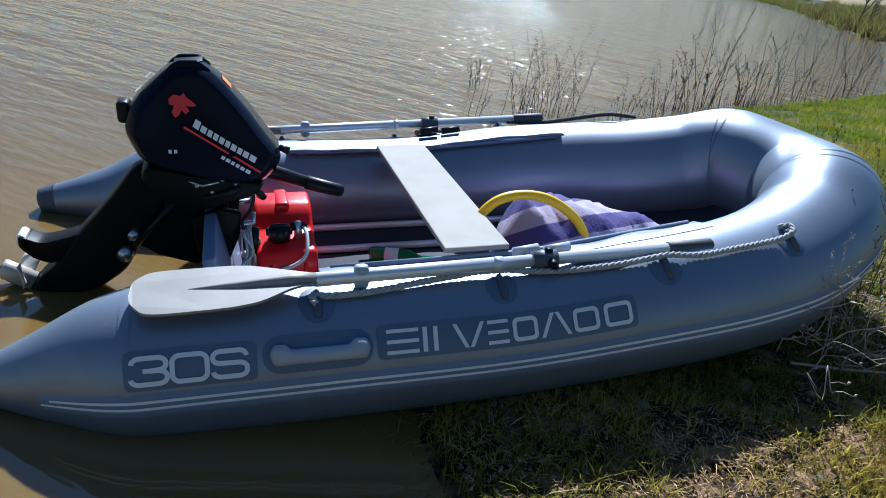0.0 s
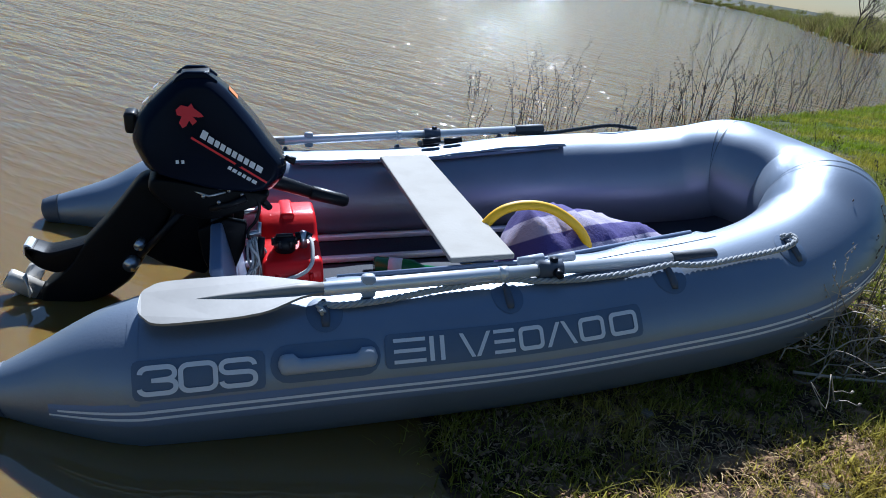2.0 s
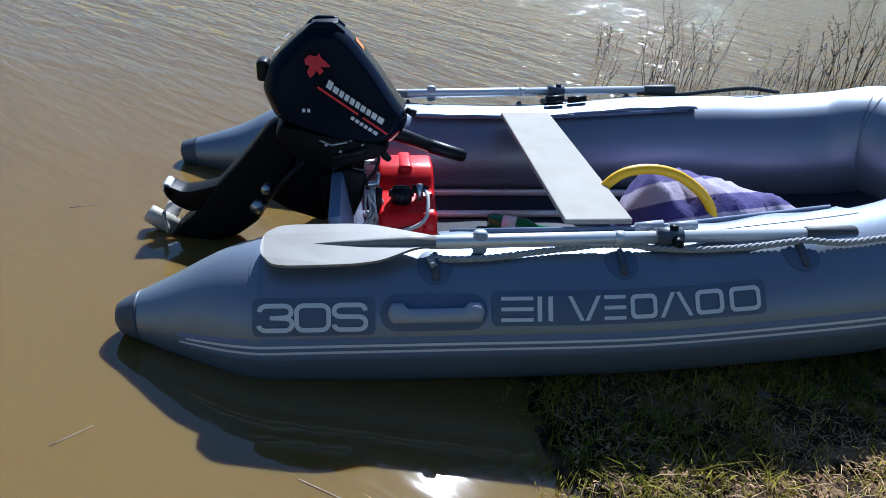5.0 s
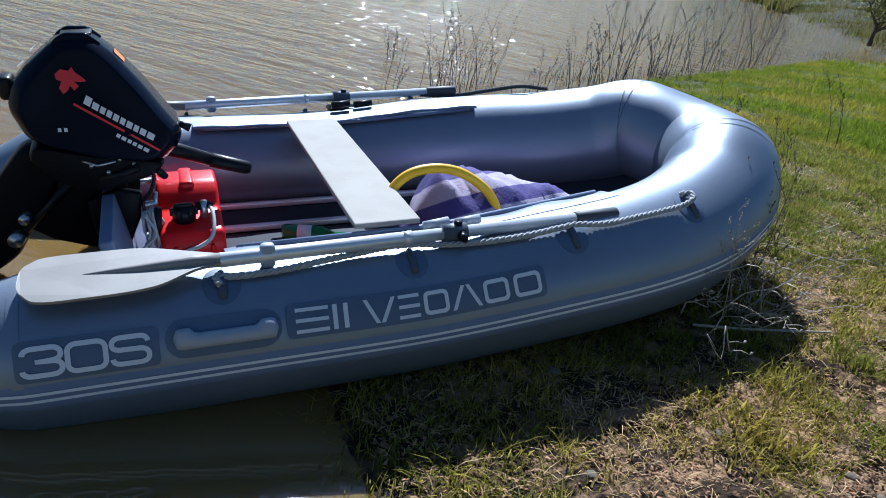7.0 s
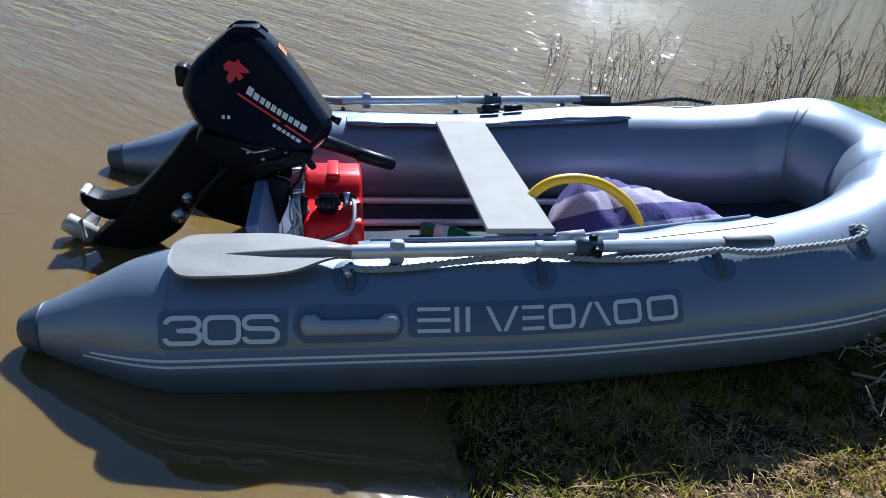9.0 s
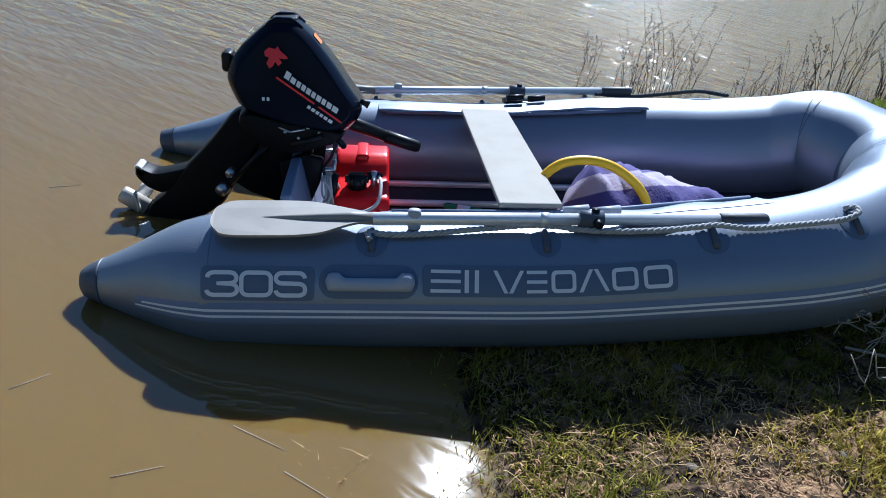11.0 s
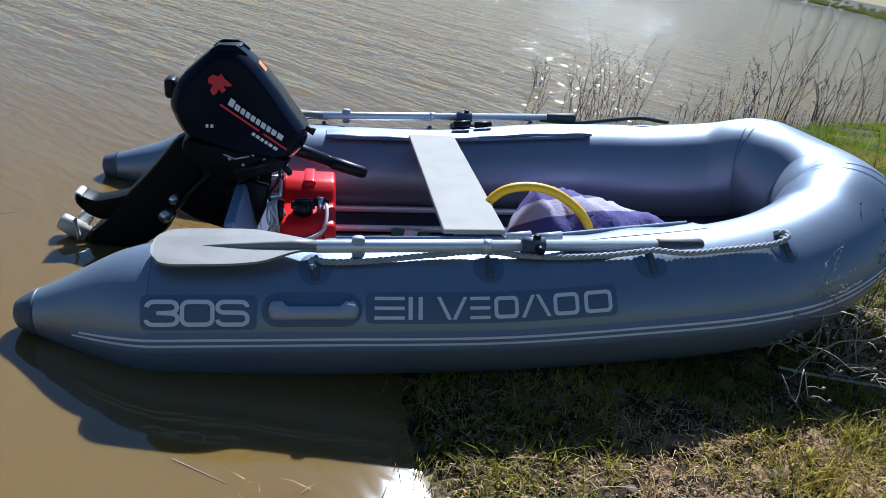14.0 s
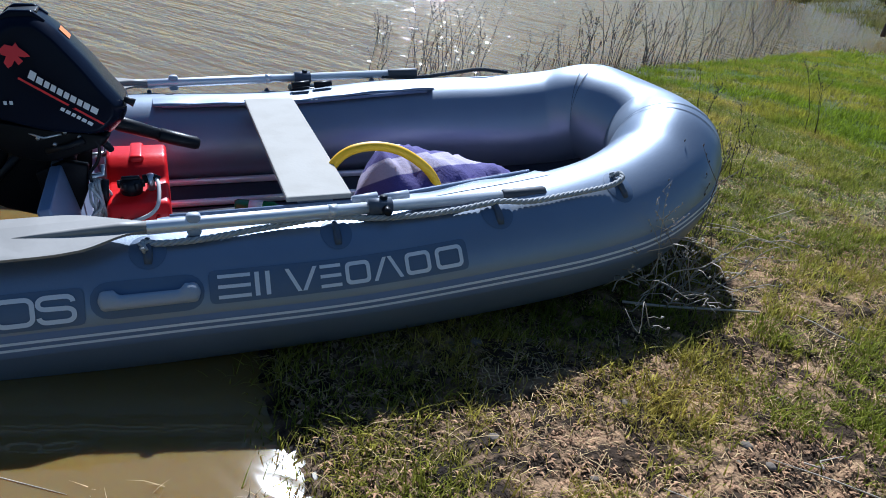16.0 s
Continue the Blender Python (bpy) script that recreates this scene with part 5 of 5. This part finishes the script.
for k in range(26):
    x, y = rw.uniform(1.3, 3.6), rw.uniform(-1.7, 0.2)
    if y > -1.28 and x < 2.5:
        continue
    L, a = rw.uniform(0.08, 0.4), rw.uniform(0, math.pi)
    p = [np.array((x + math.cos(a) * L * u + rw.normal(0, 0.01), y + math.sin(a) * L * u + rw.normal(0, 0.01))) for u in (-0.5, -0.15, 0.2, 0.5)]
    pts = [(q[0], q[1], float(ground_z(q[0], q[1])) + 0.014 + 0.012 * i * rw.rand()) for i, q in enumerate(p)]
    tagged(rod("twig", pts, [0.0025, 0.0022, 0.0018, 0.001], PALESTALK, None, 5), "thin dry twig lying on the bank", "twig", group="twigs on the bank")


def stone(x, y, r, name="stone", mat=None):
    bm = bmesh.new()
    bmesh.ops.create_icosphere(bm, subdivisions=2, radius=r)
    for q in bm.verts:
        q.co *= 1 + 0.35 * noise.noise(q.co * 2.2 / r + Vector((x * 7, y * 7, 0)))
        q.co.z *= 0.55
    ob = tagged(part(name, bm, mat or STONE), "small pale stone half sunk in the mud", "stone", group="stones on the bank")
    ob.location = (x, y, float(ground_z(x, y)) + r * 0.25)
    return ob


stone(1.68, -0.80, 0.022)
for _ in range(26):
    x, y = rw.uniform(1.35, 3.2), rw.uniform(-1.6, -0.95)
    stone(x, y, rw.uniform(0.005, 0.016))

# ---- far bank: trees and scrub ----
def tree(base, h, rng, label, lean=0.1, spread=1.0, leafy=1.0, stem=0.16, girth=0.014):
    t = thing("tree", label, "tree", Matrix.Translation(base), group="trees on the far bank")
    data, tips = [], []

    def grow(p, d, L, r, depth):
        pts, q = [p], p
        for i in range(3):
            d = d + rng.normal(0, 0.13, 3)
            d[2] += 0.06
            d = d / np.linalg.norm(d)
            q = q + d * L / 3
            pts.append(q)
        data.append(rod_data(pts, [r, r * 0.85, r * 0.7, r * 0.55], 6 if depth < 2 else 4))
        if depth >= 5:
            tips.append(q)
            tips.append(pts[2])
            return
        for i in range(4 if depth == 0 else 3 if depth < 3 else 2):
            e = d + rng.normal(0, 0.48 * spread, 3)
            e[2] = abs(e[2]) * 0.8 + 0.12
            grow(pts[rng.randint(1, 4)] if depth else pts[rng.randint(2, 4)], e / np.linalg.norm(e), L * (1.25 if depth == 0 else 1.0) * rng.uniform(0.62, 0.88), r * 0.58, depth + 1)
    grow(np.zeros(3), np.array((lean, 0.0, 1.0)), h * stem, h * girth, 0)
    v, f = join(*data)
    obj("trunk", v, f, BARK, t, label="dark bark trunk and limbs")
    n = int(len(tips) * 5 * leafy)
    idx = rng.randint(0, len(tips), n)
    c = np.array(tips)[idx] + rng.normal(0, h * 0.035, (n, 3))
    s = h * 0.007 * rng.uniform(0.6, 1.4, n)[:, None]
    d1, d2 = rng.normal(0, 1, (n, 3)), rng.normal(0, 1, (n, 3))
    lv = np.stack([c - d1 * s, c + d2 * s * 0.6, c + d1 * s, c - d2 * s * 0.6], 1).reshape(-1, 3)
    lf = (np.arange(n)[:, None] * 4 + np.arange(4)).tolist()
    obj("crown", lv, lf, BUD, t, False, "sparse young leaves")
    return t


rt = np.random.RandomState(8)
tree((20.9, 13.6, 0.1), 4.6, rt, "bare spring tree with sparse young leaves on the far bank", 0.05, 1.5, 1.6, 0.13, 0.017)
tree((39.0, 36.4, 0.0), 5.5, rt, "dark bare tree at the far waterline", 0.1, 0.7, 0.5, 0.34, 0.012)
tree((41.0, 38.0, 0.1), 4.5, rt, "dark bare tree at the far waterline", 0.35, 0.7, 0.5, 0.3, 0.012)
sx = []
for (ax, ay), (bx, by) in zip(FAR_SHORE[1:-4], FAR_SHORE[2:-3]):
    L = math.hypot(bx - ax, by - ay)
    for _ in range(int(min(L * 5, 160))):
        u, off = rt.rand(), rt.exponential(3.5) + 0.5
        nx, ny = (by - ay) / L, -(bx - ax) / L
        sx.append((ax + (bx - ax) * u + nx * off, ay + (by - ay) * u + ny * off))
sx = np.array(sx)
bush = np.repeat(sx, 90, 0) + rt.normal(0, 0.45, (len(sx) * 90, 2))
tall = (np.hypot(bush[:, 0], bush[:, 1]) > 36) & (bush[:, 1] > 0.86 * bush[:, 0])
gv, gf = blades(bush, np.where(tall, 1.3, 0.36) * (0.5 + vnoise(bush[:, 0] * 0.5, bush[:, 1] * 0.5, 6)), np.where(tall, 0.06, 0.022), 0.8, rt, seg=2)
tagged(obj("scrub", gv, gf, BRUSH, smooth=False), "brown and green scrub on the far bank", "scrub", kind="stuff")
# wood along the horizon; its haze is only in the foliage colour
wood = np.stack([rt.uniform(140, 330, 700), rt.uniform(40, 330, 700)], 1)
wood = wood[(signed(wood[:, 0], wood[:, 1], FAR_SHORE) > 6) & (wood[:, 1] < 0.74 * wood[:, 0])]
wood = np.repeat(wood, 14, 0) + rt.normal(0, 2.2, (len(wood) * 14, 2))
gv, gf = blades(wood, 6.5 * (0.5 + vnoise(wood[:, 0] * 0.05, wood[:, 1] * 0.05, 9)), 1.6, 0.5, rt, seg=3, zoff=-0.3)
tagged(obj("far_wood", gv, gf, HAZE, smooth=False), "wood along the horizon, coloured pale grey-green for distance haze", "wood", kind="stuff")
# sprouts in the shallows by the bank
sp = np.stack([rt.uniform(0.7, 1.25, 22), rt.uniform(-1.5, -1.1, 22)], 1)
sp = np.repeat(sp, 7, 0) + rt.normal(0, 0.012, (22 * 7, 2))
gv, gf = blades(sp, 0.05, 0.0035, 1.0, rt, zoff=0.03)
tagged(obj("shallow_sprouts", gv, gf, STRAW, smooth=False), "thin pale grass stems standing in shallow water", "grass", kind="stuff")
# low dead stems along the waterline behind the boat
def shore_stems(n, x0, x1, y0, y1, h, w, lo, hi, name, label):
    p = np.stack([rt.uniform(x0, x1, n), rt.uniform(y0, y1, n)], 1)
    d = signed(p[:, 0], p[:, 1], SHORE)
    p = p[(d > lo) & (d < hi) & (vnoise(p[:, 0] * 1.6, p[:, 1] * 1.6, 31) > 0.42)]
    gv, gf = blades(p, h, w, 0.45, rt, seg=2, zoff=0.0)
    gv[:, 2] += np.repeat(np.maximum(0.0, -ground_z(p[:, 0], p[:, 1]) - 0.03), 5)
    tagged(obj(name, gv, gf, STALK, smooth=False), label, "reeds", kind="stuff")


shore_stems(4500, 1.6, 6.5, 1.5, 5.0, 0.17, 0.0045, -0.55, 0.12, "reed_stubble", "low dark dead stems along the waterline")
shore_stems(1500, 6.0, 17.0, 4.0, 11.0, 0.26, 0.008, -0.7, 0.3, "reed_stubble", "dark dead reeds fringing the further shore")
# bits afloat
for x, y, L, a in ((0.40, -1.20, 0.10, 0.4), (0.62, -1.08, 0.14, -0.5), (0.10, -0.95, 0.09, 0.8), (0.75, -1.22, 0.16, -0.6), (-0.35, -0.35, 0.12, 0.1), (-0.20, 0.1, 0.10, 0.5)):
    pts = [(x + math.cos(a) * L * u, y + math.sin(a) * L * u, 0.001) for k, u in enumerate((-0.5, -0.1, 0.25, 0.5))]
    tagged(rod("twig", pts, [0.0012, 0.0012, 0.0010, 0.0007], PALESTALK, None, 5), "short pale twig floating on the water", "twig", group="twigs afloat")

# grass blades that straggle into the shallows beside the hull
fr = np.random.RandomState(44)
fp = np.stack([fr.uniform(0.7, 2.2, 9000), fr.uniform(-1.7, -0.55, 9000)], 1)
fd = signed(fp[:, 0], fp[:, 1], SHORE)
fp = fp[(fd > -0.16) & (fd < 0.10) & (fr.uniform(0, 1, 9000) < np.clip(0.5 + fd * 3.2, 0.03, 0.8)) & (vnoise(fp[:, 0] * 8, fp[:, 1] * 8, 17) > 0.4)]
gv, gf = blades(fp, 0.05, 0.0042, 1.0, fr, seg=3)
gv[:, 2] += np.repeat(np.maximum(0.0, -ground_z(fp[:, 0], fp[:, 1]) - 0.012), 7)
tagged(obj("shore_grass", gv, gf, LEAF, smooth=False), "short grass straggling into the shallow water", "grass", kind="stuff")
